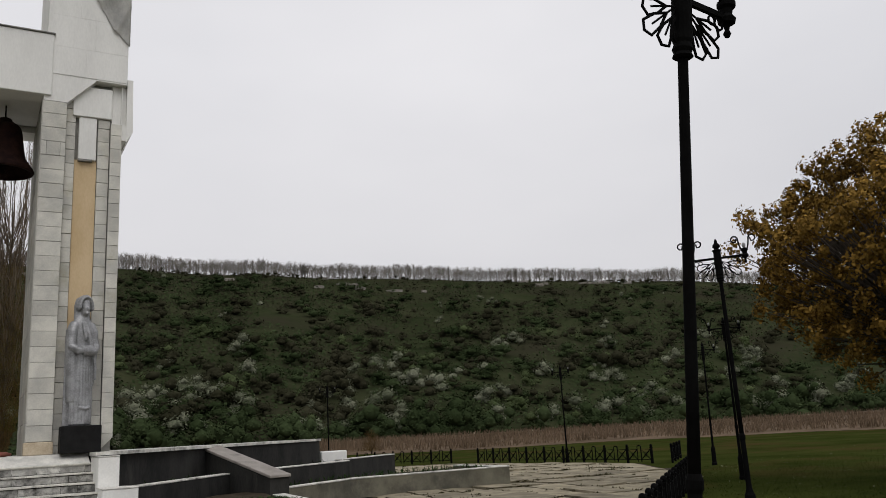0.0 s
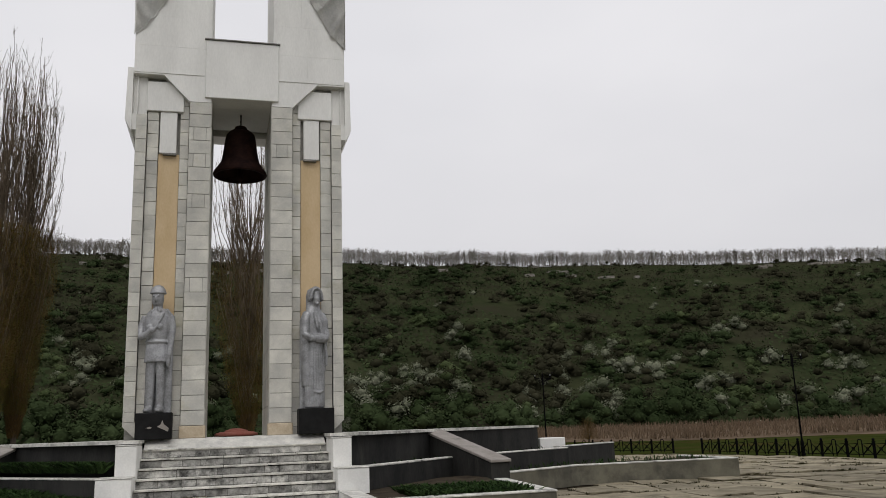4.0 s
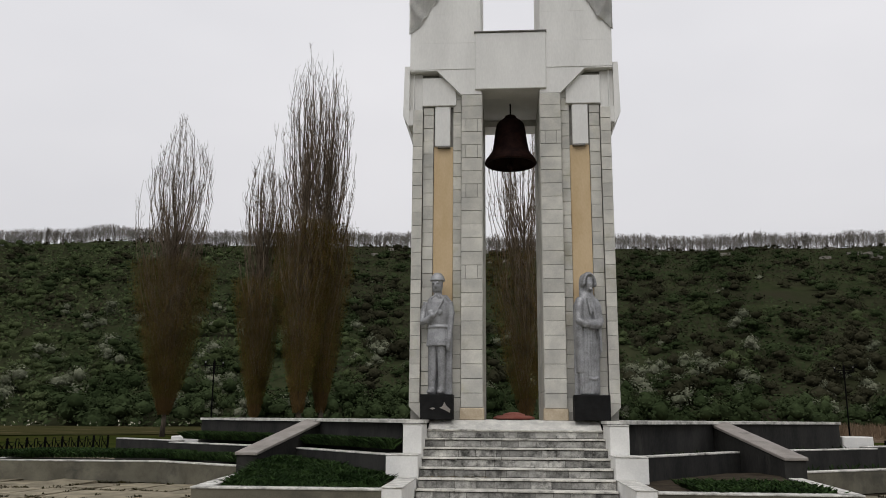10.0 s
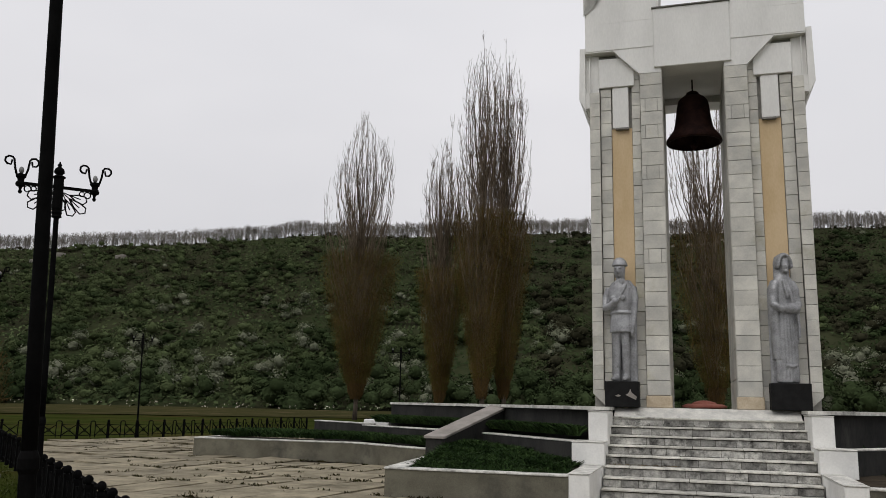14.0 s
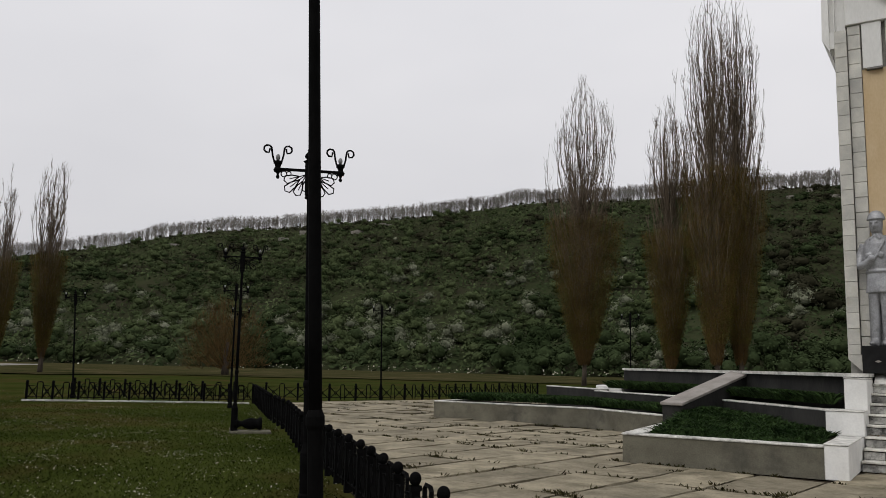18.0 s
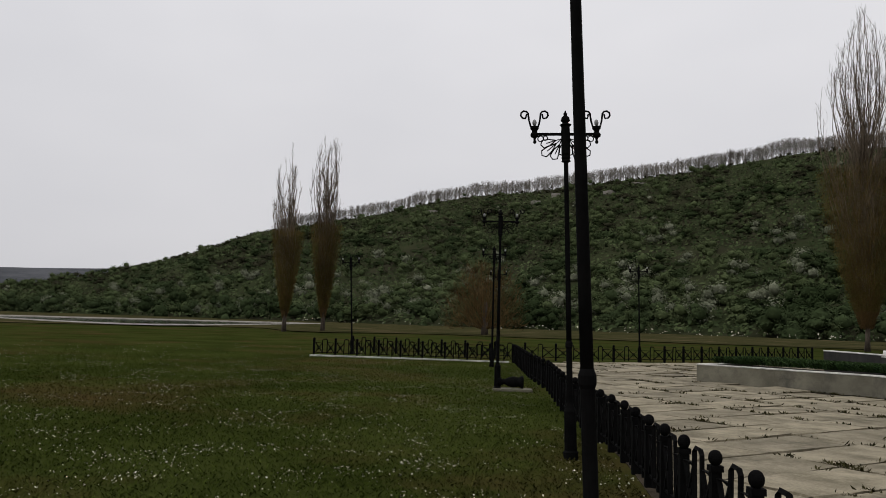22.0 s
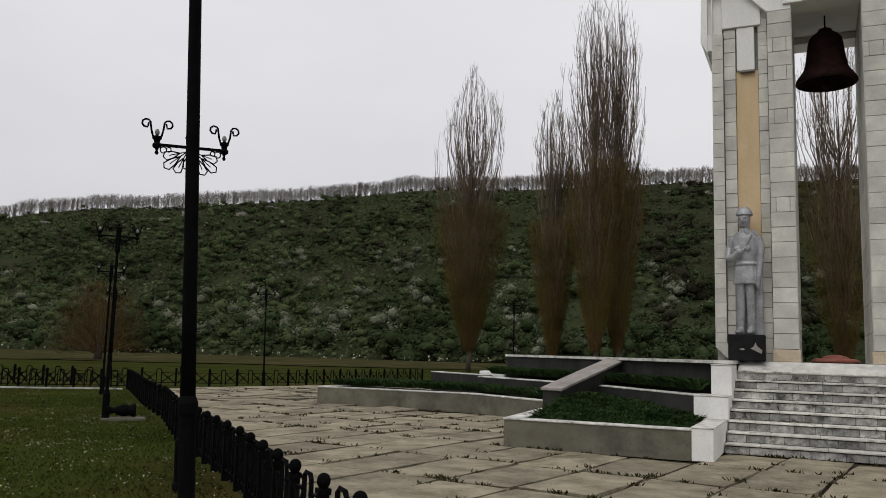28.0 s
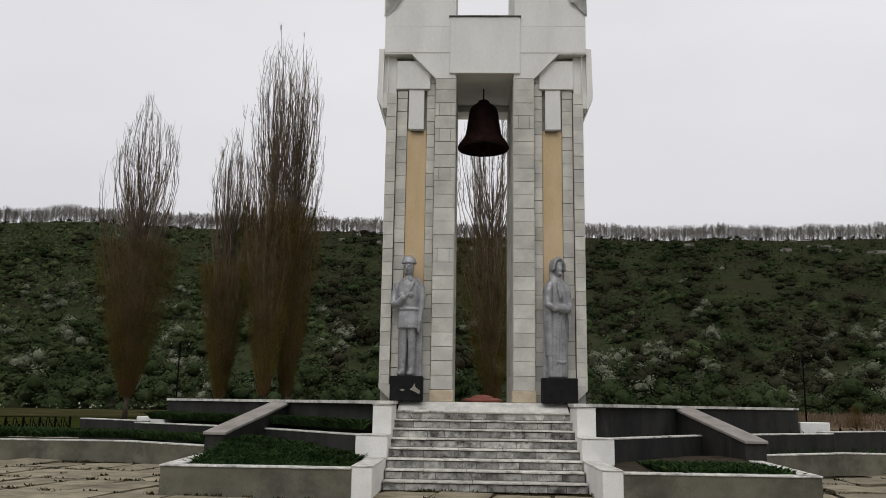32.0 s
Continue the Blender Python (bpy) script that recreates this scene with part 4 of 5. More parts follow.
def bushes(name, label, count, material, vlo, vhi, size, keep, blo=-62, bhi=88, tall=1.0, fuzz=105, lean_low=False, lobes=(2, 5), patch=0.3):
    """Many rounded scrub bushes: each a few lumpy lobes piled up, with a fringe of small leaf clusters, joined."""
    cen, siz = [], []
    while len(cen) < count:
        b, v = rng.uniform(blo, bhi), rng.uniform(vlo, vhi)
        if lean_low and rng.uniform() > 1.1 - 1.3 * (v - vlo) / (vhi - vlo):
            continue
        if noise.noise((b * 0.12, v * 3.5, keep)) + rng.uniform(-0.4, 0.4) < -patch:
            continue
        p = hill_at(b, v)
        q = rng.uniform(*size)
        k = int(rng.integers(*lobes))
        for i in range(k):
            cen.append((p[0] + rng.normal() * q * 0.42, p[1] + rng.normal() * q * 0.42, p[2] + q * tall * (0.2 + 0.62 * i / max(1, k - 1))))
            siz.append(q * rng.uniform(0.46, 0.68) * (1.0 - 0.22 * i / k))
    cen, siz = np.array(cen), np.array(siz)
    n = len(cen)
    lump = 1 + 0.13 * rng.normal(size=(n, len(ICO_V))).clip(-1.6, 1.6)
    form = (ICO_V[None] * lump[..., None]) * rng.uniform(0.85, 1.15, (n, 1, 3)) * [1, 1, 0.9 * tall]
    v1 = (form * siz[:, None, None] * 0.66 + cen[:, None]).reshape(-1, 3)
    f1 = (ICO_F[None] + (np.arange(n) * len(ICO_V))[:, None, None]).reshape(-1, 3)
    k = np.repeat(np.arange(n), fuzz)
    d = rng.normal(size=(len(k), 3))
    d[:, 2] = np.abs(d[:, 2]) - 0.25
    d /= np.linalg.norm(d, axis=1, keepdims=True)
    p = cen[k] + d * [1.0, 1.0, 0.9 * tall] * siz[k, None] * (0.55 + 0.62 * rng.uniform(0, 1, (len(k), 1)) ** 0.8)
    v2, f2 = quads(p, siz[k] * rng.uniform(0.07, 0.17, len(k)), rng, d + [0, 0, 0.7], loose=0.8)
    f2 = np.concatenate([f2[:, [0, 1, 2]], f2[:, [0, 2, 3]]]) + len(v1)
    me = from_arrays(name, np.concatenate([v1, v2]), np.concatenate([f1, f2]), material)
    me.polygons.foreach_set("use_smooth", np.ones(len(me.polygons), bool))
    tagged(new(name, me), label, "bushes", kind="stuff")


bushes("green_scrub", "dark green scrub on the far hillside", 2100, M_BUSHG, 0.0, 0.85, (2.4, 4.8), 1.0, tall=0.62)
bushes("brown_scrub", "bare brown scrub on the far hillside", 1500, M_BUSHB, 0.35, 1.0, (1.8, 3.8), 9.0, tall=0.6, fuzz=80)
bushes("fresh_scrub", "fresh green bushes on the far hillside", 1250, M_BUSHF, 0.0, 0.85, (2.0, 4.0), 23.0, blo=16, tall=0.85)
bushes("fresh_scrub", "fresh green bushes low on the far hillside", 380, M_BUSHF, 0.0, 0.4, (1.8, 3.6), 25.0, bhi=20, tall=0.85)
bushes("blossom_scrub", "pale blossoming bushes on the far hillside", 760, M_BUSHW, 0.02, 0.5, (1.7, 3.5), 17.0, fuzz=130, lean_low=True)
bushes("blossom_scrub", "pale blossoming bushes high on the far hillside", 110, M_BUSHW, 0.45, 0.9, (1.2, 2.4), 19.0, fuzz=110, lobes=(1, 4))
bushes("foot_scrub", "dense dark thicket along the foot of the hill", 620, M_BUSHG, -0.01, 0.06, (2.2, 4.4), 30.0, tall=1.1)

bushes("ridge_scrub", "low brown scrub along the ridge", 420, M_BUSHB, 0.96, 1.0, (1.0, 2.0), 33.0, tall=0.8, fuzz=50, bhi=64)
bushes("fresh_scrub", "fresh green bushes up the open end of the hillside", 900, M_BUSHF, 0.05, 0.95, (2.0, 4.2), 41.0, blo=30, tall=0.9)
bushes("brown_scrub", "bare brown scrub low on the far hillside", 900, M_BUSHB, 0.05, 0.6, (2.2, 4.4), 43.0, bhi=14, tall=0.85, fuzz=90)

# low tufts that cover the slope between the bushes
for nm, label, cnt, m, salt, blo, vlo, vhi in (("green_tufts", "low green growth on the far hillside", 60000, M_BUSHG, 3.0, -62, 0.0, 0.85), ("brown_tufts", "low dry growth on the far hillside", 60000, M_BUSHB, 12.0, -62, 0.3, 1.0), ("pale_tufts", "pale fresh growth on the far hillside", 26000, M_BUSHF, 21.0, 18, 0.0, 1.0)):
    bb, vv = rng.uniform(blo, 88, cnt), rng.uniform(vlo, vhi, cnt)
    ok = np.array([noise.noise((b * 0.2, v * 5, salt)) > -0.3 for b, v in zip(bb, vv)])
    pp = np.array([hill_at(b, v) for b, v in zip(bb[ok], vv[ok])])
    pp[:, 2] += rng.uniform(0.1, 0.9, len(pp))
    v, f = quads(pp, rng.uniform(0.25, 0.7, len(pp)), rng, np.tile([0.0, -0.5, 0.8], (len(pp), 1)), loose=0.7)
    tagged(new(nm, from_arrays(nm, v, f, m)), label, "bushes", kind="stuff")

# pale rock ledges under the ridge
ledge_bm = bmesh.new()
for k in range(110):
    b, v = rng.uniform(-50, 60), rng.uniform(0.76, 0.97)
    if noise.noise((b * 0.09, v * 2.0, 40.0)) < 0.0:
        continue
    p, a, w = hill_at(b, v), radians(b), rng.uniform(1.0, 3.8)
    c, t_ = Vector(p) + Vector((0, 0, 0.5)), Vector((math.cos(a), math.sin(a), 0))
    o = Vector((-t_.y, t_.x, 0))
    h0, h1 = rng.uniform(0.25, 0.6), rng.uniform(0.1, 0.4)
    ring = [(-w, -0.9, h1), (-0.3 * w, -1.2, h0), (0.4 * w, -1.0, h0), (w, -0.8, h1), (w, 1.5, h1), (-w, 1.5, h1)]
    lo = [ledge_bm.verts.new(c + t_ * x + o * y - Vector((0, 0, 0.9))) for x, y, _ in ring]
    hi = [ledge_bm.verts.new(c + t_ * x + o * y + Vector((0, 0, h))) for x, y, h in ring]
    for i in range(6):
        ledge_bm.faces.new((lo[i], lo[(i + 1) % 6], hi[(i + 1) % 6], hi[i]))
    ledge_bm.faces.new(hi)
tagged(mesh_ob("rock_ledges", ledge_bm, M_LEDGE), "pale rock ledges high on the hillside", "rocks", kind="stuff")

# bare trees on the ridge, with clear trunks below and spreading tops
n_ridge = 1700
bb = np.linspace(-62, 61, n_ridge) + rng.normal(size=n_ridge) * 0.07
hh = rng.uniform(5.4, 7.6, n_ridge) * (1 + 0.16 * np.array([noise.noise((b * 0.5, 7.0, 1.0)) for b in bb]))
base = np.array([hill_at(b, rng.choice((0.965, 0.985, 1.0))) for b in bb])
lean = rng.normal(size=(n_ridge, 2)) * 0.25
starts, ends, r0, r1 = [base - [0, 0, 0.4]], [base + np.stack([lean[:, 0], lean[:, 1], hh], 1)], [np.full(n_ridge, 0.13)], [np.full(n_ridge, 0.04)]
for k in range(26):
    t = rng.uniform(0.0, 0.85, n_ridge)
    st = base + np.stack([lean[:, 0] * t, lean[:, 1] * t, hh * t], 1)
    a = rng.uniform(0, 6.28, n_ridge)
    ln = hh * (1.08 - t) * rng.uniform(0.5, 1.0, n_ridge)
    en = st + np.stack([np.cos(a) * ln * 0.52, np.sin(a) * ln * 0.52, ln * 0.8], 1)
    starts.append(st), ends.append(en), r0.append(np.full(n_ridge, 0.055)), r1.append(np.full(n_ridge, 0.025))
v, f = sticks(np.concatenate(starts), np.concatenate(ends), np.concatenate(r0), np.concatenate(r1))
tagged(new("ridge_trees", from_arrays("ridge_trees", v, f, M_RIDGE)), "row of bare grey trees along the ridge", "trees", kind="stuff")

# dry reeds, bare river bank and the river
bank_bm = bmesh.new()
prev = None
for b in range(12, 103, 2):
    a = radians(b)
    r0 = 76 + 7 * noise.noise((b * 0.15, 0.2, 8)) + (10 if 60 < b < 80 else 0)
    row = [bank_bm.verts.new((CX - r * math.sin(a), CY + r * math.cos(a), z)) for r, z in ((r0, 0.0), (r0 + 3, 0.02), (r0 + 9, 0.03), (base_far(b) + 4, 0.02))]
    if prev:
        for i in range(3):
            bank_bm.faces.new((prev[i], prev[i + 1], row[i + 1], row[i]))
    prev = row
tagged(mesh_ob("river_bank", bank_bm, M_DRYGRASS, True), "bare olive-brown bank with dry grass", "bank", kind="structure")
reed_bm = bmesh.new()
prev = None
for b in range(-80, 14, 3):
    a = radians(b)
    row = [reed_bm.verts.new((CX - r * math.sin(a), CY + r * math.cos(a), z)) for r, z in ((68 + 7 * noise.noise((b * 0.11, 5.0, 2.0)), -0.06), (76 + 7 * noise.noise((b * 0.11, 5.0, 2.0)), 0.25), (base_far(b) - 22, 0.75), (base_far(b) + 6, 0.6))]
    if prev:
        for i in range(3):
            reed_bm.faces.new((prev[i], row[i], row[i + 1], prev[i + 1]))
    prev = row
tagged(mesh_ob("reed_belt", reed_bm, M_REED, True), "belt of dry tan reeds below the hill", "reeds", kind="structure")
cnt = 16000
b = rng.uniform(-70, 14, cnt)
r = 70 + 7 * np.array([noise.noise((q * 0.11, 5.0, 2.0)) for q in b]) + 52 * rng.uniform(0, 1, cnt) ** 1.3
p = np.stack([CX - r * np.sin(np.radians(b)), CY + r * np.cos(np.radians(b)), np.interp(r, [66, 76, 110, 130], [-0.05, 0.2, 0.7, 0.6])], 1)
tip = p + np.stack([rng.normal(size=cnt) * 0.12, rng.normal(size=cnt) * 0.12, rng.uniform(0.25, 0.75, cnt)], 1)
v, f = sticks(p, tip, np.full(cnt, 0.05), np.full(cnt, 0.012))
tagged(new("reed_stalks", from_arrays("reed_stalks", v, f, M_REED)), "dry tan reed stalks below the hill", "reeds", kind="stuff")
water_bm = bmesh.new()
prev = None
for b in range(60, 81, 2):
    a = radians(b)
    row = [water_bm.verts.new((CX - r * math.sin(a), CY + r * math.cos(a), 0.04)) for r in (88 + 30 * ((b - 70) / 9) ** 2, 140)]
    if prev:
        water_bm.faces.new((prev[0], prev[1], row[1], row[0]))
    prev = row
for r_of, wide in ((lambda b: 86 + 30 * ((b - 70) / 9) ** 2, 2.2), (lambda b: 137, 5.0)):
    gravel_bm, prev = bmesh.new(), None
    for b in range(58, 83, 1):
        a, r = radians(b), r_of(b) + 1.5 * noise.noise((b * 0.6, wide, 1.0))
        w = wide * (0.6 + 0.8 * abs(noise.noise((b * 0.9, wide, 4.0))))
        row = [gravel_bm.verts.new((CX - q * math.sin(a), CY + q * math.cos(a), z)) for q, z in ((r - w, 0.045), (r, 0.16), (r + w, 0.045))]
        if prev:
            for i in range(2):
                gravel_bm.faces.new((prev[i], row[i], row[i + 1], prev[i + 1]))
        prev = row
    tagged(mesh_ob("gravel_bank", gravel_bm, M_LEDGE, True), "pale gravel strip along the river", "bank", kind="structure")
tagged(mesh_ob("river", water_bm, M_WATER), "grey river at the foot of the hill", "river", kind="structure")


# ---- trees ----
def poplar(x, y, h, r, seed, dense=1.0):
    """A bare Lombardy poplar: a short trunk, many steep wavy leaders, side shoots and upright twigs."""
    g = np.random.default_rng(seed)
    holder = empty("poplar", "tall narrow bare poplar tree", "tree", (x, y, 0), "poplars")
    part("trunk", tube([(0, 0, -0.2), (0.05, 0, 1.0), (0.1, 0.03, h * 0.2), (0.0, 0.1, h * 0.45), (0.05, 0.0, h * 0.7)], [0.24, 0.18, 0.14, 0.08, 0.03], 9), M_BARK, holder, smooth=True)
    girth = lambda q: np.interp(q, [0.0, 0.06, 0.12, 0.2, 0.4, 0.62, 0.8, 0.92, 1.0], [0.05, 0.13, 0.27, 0.45, 0.8, 1.0, 0.86, 0.56, 0.1])
    n = max(46, int(46 * r * dense))
    rho = g.uniform(0.02, 1.08, n) ** 0.6
    a0 = g.uniform(0, 6.283, n)
    f0 = g.uniform(0.055, 0.6, n)
    ft = np.minimum(f0 + g.uniform(0.22, 0.5, n), 1 - 0.16 * rho ** 2 * g.uniform(0.4, 1.2, n))
    ks = np.linspace(0, 1, 9)
    zq = f0[:, None] + (ft - f0)[:, None] * ks[None]
    rad = rho[:, None] * r * girth(zq) * (1 - np.exp(-(zq - f0[:, None]) / 0.17))
    wob = np.cumsum(g.normal(size=(n, 9)) * 0.04, 1)
    path = np.stack([np.cos(a0[:, None] + wob) * rad, np.sin(a0[:, None] + wob) * rad, zq * h], 2)
    path[:, 1:, :2] += g.normal(size=(n, 8, 2)) * 0.07
    thick = np.linspace(0.046, 0.012, 9)
    S, E, A, B = [], [], [], []
    for k in range(8):
        S.append(path[:, k]), E.append(path[:, k + 1]), A.append(np.full(n, thick[k])), B.append(np.full(n, thick[k + 1]))
    m = 17
    li = np.repeat(np.arange(n), m)
    u = g.uniform(0.1, 0.97, n * m) * 8
    i0 = u.astype(int)
    s0 = path[li, i0] + (path[li, i0 + 1] - path[li, i0]) * (u - i0)[:, None]
    an = a0[li] + g.normal(size=n * m) * 1.3
    side = np.stack([np.cos(an), np.sin(an), 0 * an], 1)
    ln = g.uniform(0.5, 1.5, n * m)[:, None] * (h / 27)
    s1 = s0 + (side * g.uniform(0.12, 0.46, (n * m, 1)) + [0, 0, 0.5]) * ln * 0.5
    s2 = s1 + (side * g.uniform(0.0, 0.3, (n * m, 1)) + [0, 0, 1.0]) * ln * 0.6
    lim = girth(np.clip(s2[:, 2] / h, 0, 1.02)) * r * 1.08 + 0.12
    keep = np.hypot(s2[:, 0], s2[:, 1]) < lim
    s0, s1, s2 = s0[keep], s1[keep], s2[keep]
    c = len(s0)
    S += [s0, s1]
    E += [s1, s2]
    A += [np.full(c, 0.012), np.full(c, 0.009)]
    B += [np.full(c, 0.009), np.full(c, 0.004)]
    for k in range(2):
        t = g.uniform(0.0, 1.0, (c, 1))
        q = np.where(t < 0.5, s0 + (s1 - s0) * t * 2, s1 + (s2 - s1) * (t * 2 - 1))
        e = q + (g.normal(size=(c, 3)) * [0.22, 0.22, 0.08] + [0, 0, 0.9]) * g.uniform(0.25, 0.75, (c, 1))
        S.append(q), E.append(e), A.append(np.full(c, 0.008)), B.append(np.full(c, 0.004))
    v, f = sticks(np.concatenate(S), np.concatenate(E), np.concatenate(A), np.concatenate(B))
    ob = new("crown", from_arrays("crown", v, f, M_POPLAR))
    ob.parent = holder
    m = int(3000 * r * dense * dense)
    tt = 0.06 + 0.45 * g.uniform(0, 1, m) ** 1.15
    aa, rr = g.uniform(0, 6.283, m), r * np.sqrt(g.uniform(0, 1, m)) * girth(tt)
    p0 = np.stack([np.cos(aa) * rr, np.sin(aa) * rr, tt * h], 1)
    p1 = p0 + (g.normal(size=(m, 3)) * [0.2, 0.2, 0.1] + [0, 0, 1]) * g.uniform(0.25, 0.8, (m, 1))
    v, f = sticks(p0, p1, np.full(m, 0.010), np.full(m, 0.004))
    ob = new("undergrowth", from_arrays("undergrowth", v, f, M_POPRED))
    ob.parent = holder
    m = int(9000 * r * dense)
    tt = g.uniform(0.11, 0.52, m)
    aa, rr = g.uniform(0, 6.283, m), r * g.uniform(0.55, 1.12, m) * girth(tt)
    p = np.stack([np.cos(aa) * rr, np.sin(aa) * rr, tt * h], 1)
    v, f = quads(p, g.uniform(0.02, 0.048, m), g)
    ob = new("young_foliage", from_arrays("young_foliage", v, f, M_POPGREEN))
    ob.parent = holder
    return holder


poplar(-27.5, 49.2, 27.1, 3.8, 11)
poplar(-18.2, 43.0, 22.2, 2.2, 12)
poplar(-14.7, 41.8, 30.0, 2.75, 13)
poplar(-13.5, 43.7, 30.4, 2.55, 14)
poplar(1.5, 46.0, 27.0, 3.5, 15, 0.7)
poplar(-65.9, 20.4, 17.3, 1.6, 16)
poplar(-67.1, 25.2, 19.4, 1.7, 17)


def bare_tree(x, y, h, r, seed):
    g = np.random.default_rng(seed)
    holder = empty("bare_tree", "round bare reddish-brown tree in the meadow", "tree", (x, y, 0))
    part("trunk", tube([(0, 0, -0.2), (0.1, 0, h * 0.2), (0.0, 0.1, h * 0.4)], [0.09 * r, 0.065 * r, 0.035 * r], 8), M_BARK, holder, smooth=True)
    n, k = 2400, 34
    a, u = g.uniform(0, 6.283, n + k), g.uniform(-0.1, 1.0, n + k)
    d = np.stack([np.cos(a) * np.sqrt(1 - u * u), np.sin(a) * np.sqrt(1 - u * u), u], 1)
    c = np.array([0, 0, h * 0.2])
    size = np.array([r, r, h * 0.8])
    limb = np.tile([0.0, 0.0, h * 0.06], (k, 1))
    tip = c + d[:k] * size * g.uniform(0.55, 0.9, (k, 1))
    s = c + d[k:] * size * g.uniform(0.15, 0.98, (n, 1)) ** 0.6 * 0.94 - [0, 0, 0.08 * h]
    e = s + (d[k:] * 0.5 + g.normal(size=(n, 3)) * 0.45 + [0, 0, 0.75]) * r * g.uniform(0.09, 0.2, (n, 1))
    v, f = sticks(np.concatenate([limb, s]), np.concatenate([tip, e]), np.r_[np.full(k, 0.018 * r), np.full(n, 0.0042 * r)], np.r_[np.full(k, 0.004 * r), np.full(n, 0.0016 * r)])
    ob = new("crown", from_arrays("crown", v, f, M_POPRED))
    ob.parent = holder


bare_tree(-60.0, 39.5, 8.4, 4.3, 21)
bare_tree(28.7, 47.0, 2.2, 0.9, 22)


def golden_tree(x, y, top, low, r, seed):
    g = np.random.default_rng(seed)
    holder = empty("leafy_tree", "broad tree with dense golden-olive spring leaves", "tree", (x, y, 0))
    part("trunk", tube([(0, 0, -0.2), (0.1, 0, 1.2), (0.0, 0.1, 2.8), (0.2, 0, 4.5)], [0.36, 0.28, 0.22, 0.1], 10), M_BARK, holder, smooth=True)
    mid = (top + low) / 2
    n = 1050
    d = g.normal(size=(n, 3))
    d /= np.linalg.norm(d, axis=1, keepdims=True)
    rad = np.array([r, r, (top - low) / 2])
    swell = np.array([1 + 0.2 * noise.noise((q[0] * 2.3, q[1] * 2.3, q[2] * 2.3 + seed)) + 0.1 * noise.noise((q[0] * 5.5, q[1] * 5.5, q[2] * 5.5)) for q in d])
    tips = np.array([0, 0, mid]) + d * rad * (g.uniform(0.35, 1.0, n) ** 0.45 * 0.94 * swell)[:, None]
    s0 = np.array([0.05, 0.05, low + 0.7]) + (tips - [0, 0, low + 0.7]) * g.uniform(0.0, 0.5, (n, 1)) + g.normal(size=(n, 3)) * 0.15
    v, f = sticks(s0, tips, np.full(n, 0.035), np.full(n, 0.008))
    ob = new("branchwork", from_arrays("branchwork", v, f, M_BARK))
    ob.parent = holder
    per = 90
    k = np.repeat(np.arange(n), per)
    q = g.normal(size=(len(k), 3))
    q /= np.linalg.norm(q, axis=1, keepdims=True)
    p = tips[k] + q * (g.uniform(0, 1, len(k)) ** 0.5 * g.uniform(0.14, 0.33, n)[k])[:, None]
    v, f = quads(p, g.uniform(0.03, 0.062, len(k)), g, q + d[k] * 0.6, loose=0.9)
    ob = new("foliage", from_arrays("foliage", v, f, M_GOLD))
    ob.parent = holder


golden_tree(17.35, -7.3, 7.7, 1.9, 4.05, 31)

far_bm = bmesh.new()
prev = None
for b in range(60, 104, 2):
    a = radians(b)
    top = 1000 * math.tan(radians(2.55 + 0.3 * noise.noise((b * 0.09, 0.4, 2.0)) - 0.02 * (b - 78)))
    row = [far_bm.verts.new((CX - r * math.sin(a), CY + r * math.cos(a), z)) for r, z in ((820, -2), (900, top * 0.5), (1000, top), (1150, top * 0.9))]
    if prev:
        for i in range(3):
            far_bm.faces.new((prev[i], row[i], row[i + 1], prev[i + 1]))
    prev = row
tagged(mesh_ob("distant_hill", far_bm, M_FARHILL, True), "hazy blue-grey hill far down the valley", "hill", kind="structure")


# ---- planting ----
near = "thinning"  # marks lawns whose blades thin out with distance


def spread_out(g):
    """A place on the lawns, thinning with the distance from the plaza's mouth."""
    while True:
        r = g.uniform(2.5, 42.0)
        if g.uniform() < min(1.0, (42.0 - r) / 22.0):
            a = g.uniform(-1.4, 1.75)
            return -r * math.sin(a), -16.7 + r * math.cos(a)


def sprouts(name, label, category, poly, z, count, size, material, seed, spread=0.5, width=0.12, keep=None, grow=None, lift=None):
    """Strap-like upright leaves over a polygon: one sheet of loose blades."""
    g = np.random.default_rng(seed)
    xs, ys = [p[0] for p in poly], [p[1] for p in poly]
    pts = []
    while len(pts) < count:
        x, y = spread_out(g) if keep is near else (g.uniform(min(xs), max(xs)), g.uniform(min(ys), max(ys)))
        if inside(x, y, poly) and (keep is None or keep is near or keep(x, y, g)):
            pts.append((x, y, z + (lift(x, y) if lift else 0.0)))
    p = np.array(pts)
    ln = g.uniform(*size, count)[:, None]
    if grow:
        ln = ln * np.array([[grow(q[0], q[1])] for q in pts])
    lean = g.normal(size=(count, 3)) * [spread, spread, 0]
    tip = p + (lean + [0, 0, 1]) * ln
    mid = p + (lean * 0.35 + [0, 0, 0.6]) * ln
    a = g.uniform(0, 6.283, count)
    w = np.stack([np.cos(a), np.sin(a), 0 * a], 1) * ln * width
    v = np.stack([p - w * 0.5, mid - w, tip, mid + w], 1).reshape(-1, 3)
    f = np.arange(4 * count).reshape(-1, 4)
    return tagged(new(name, from_arrays(name, v, f, material)), label, category, kind="stuff")


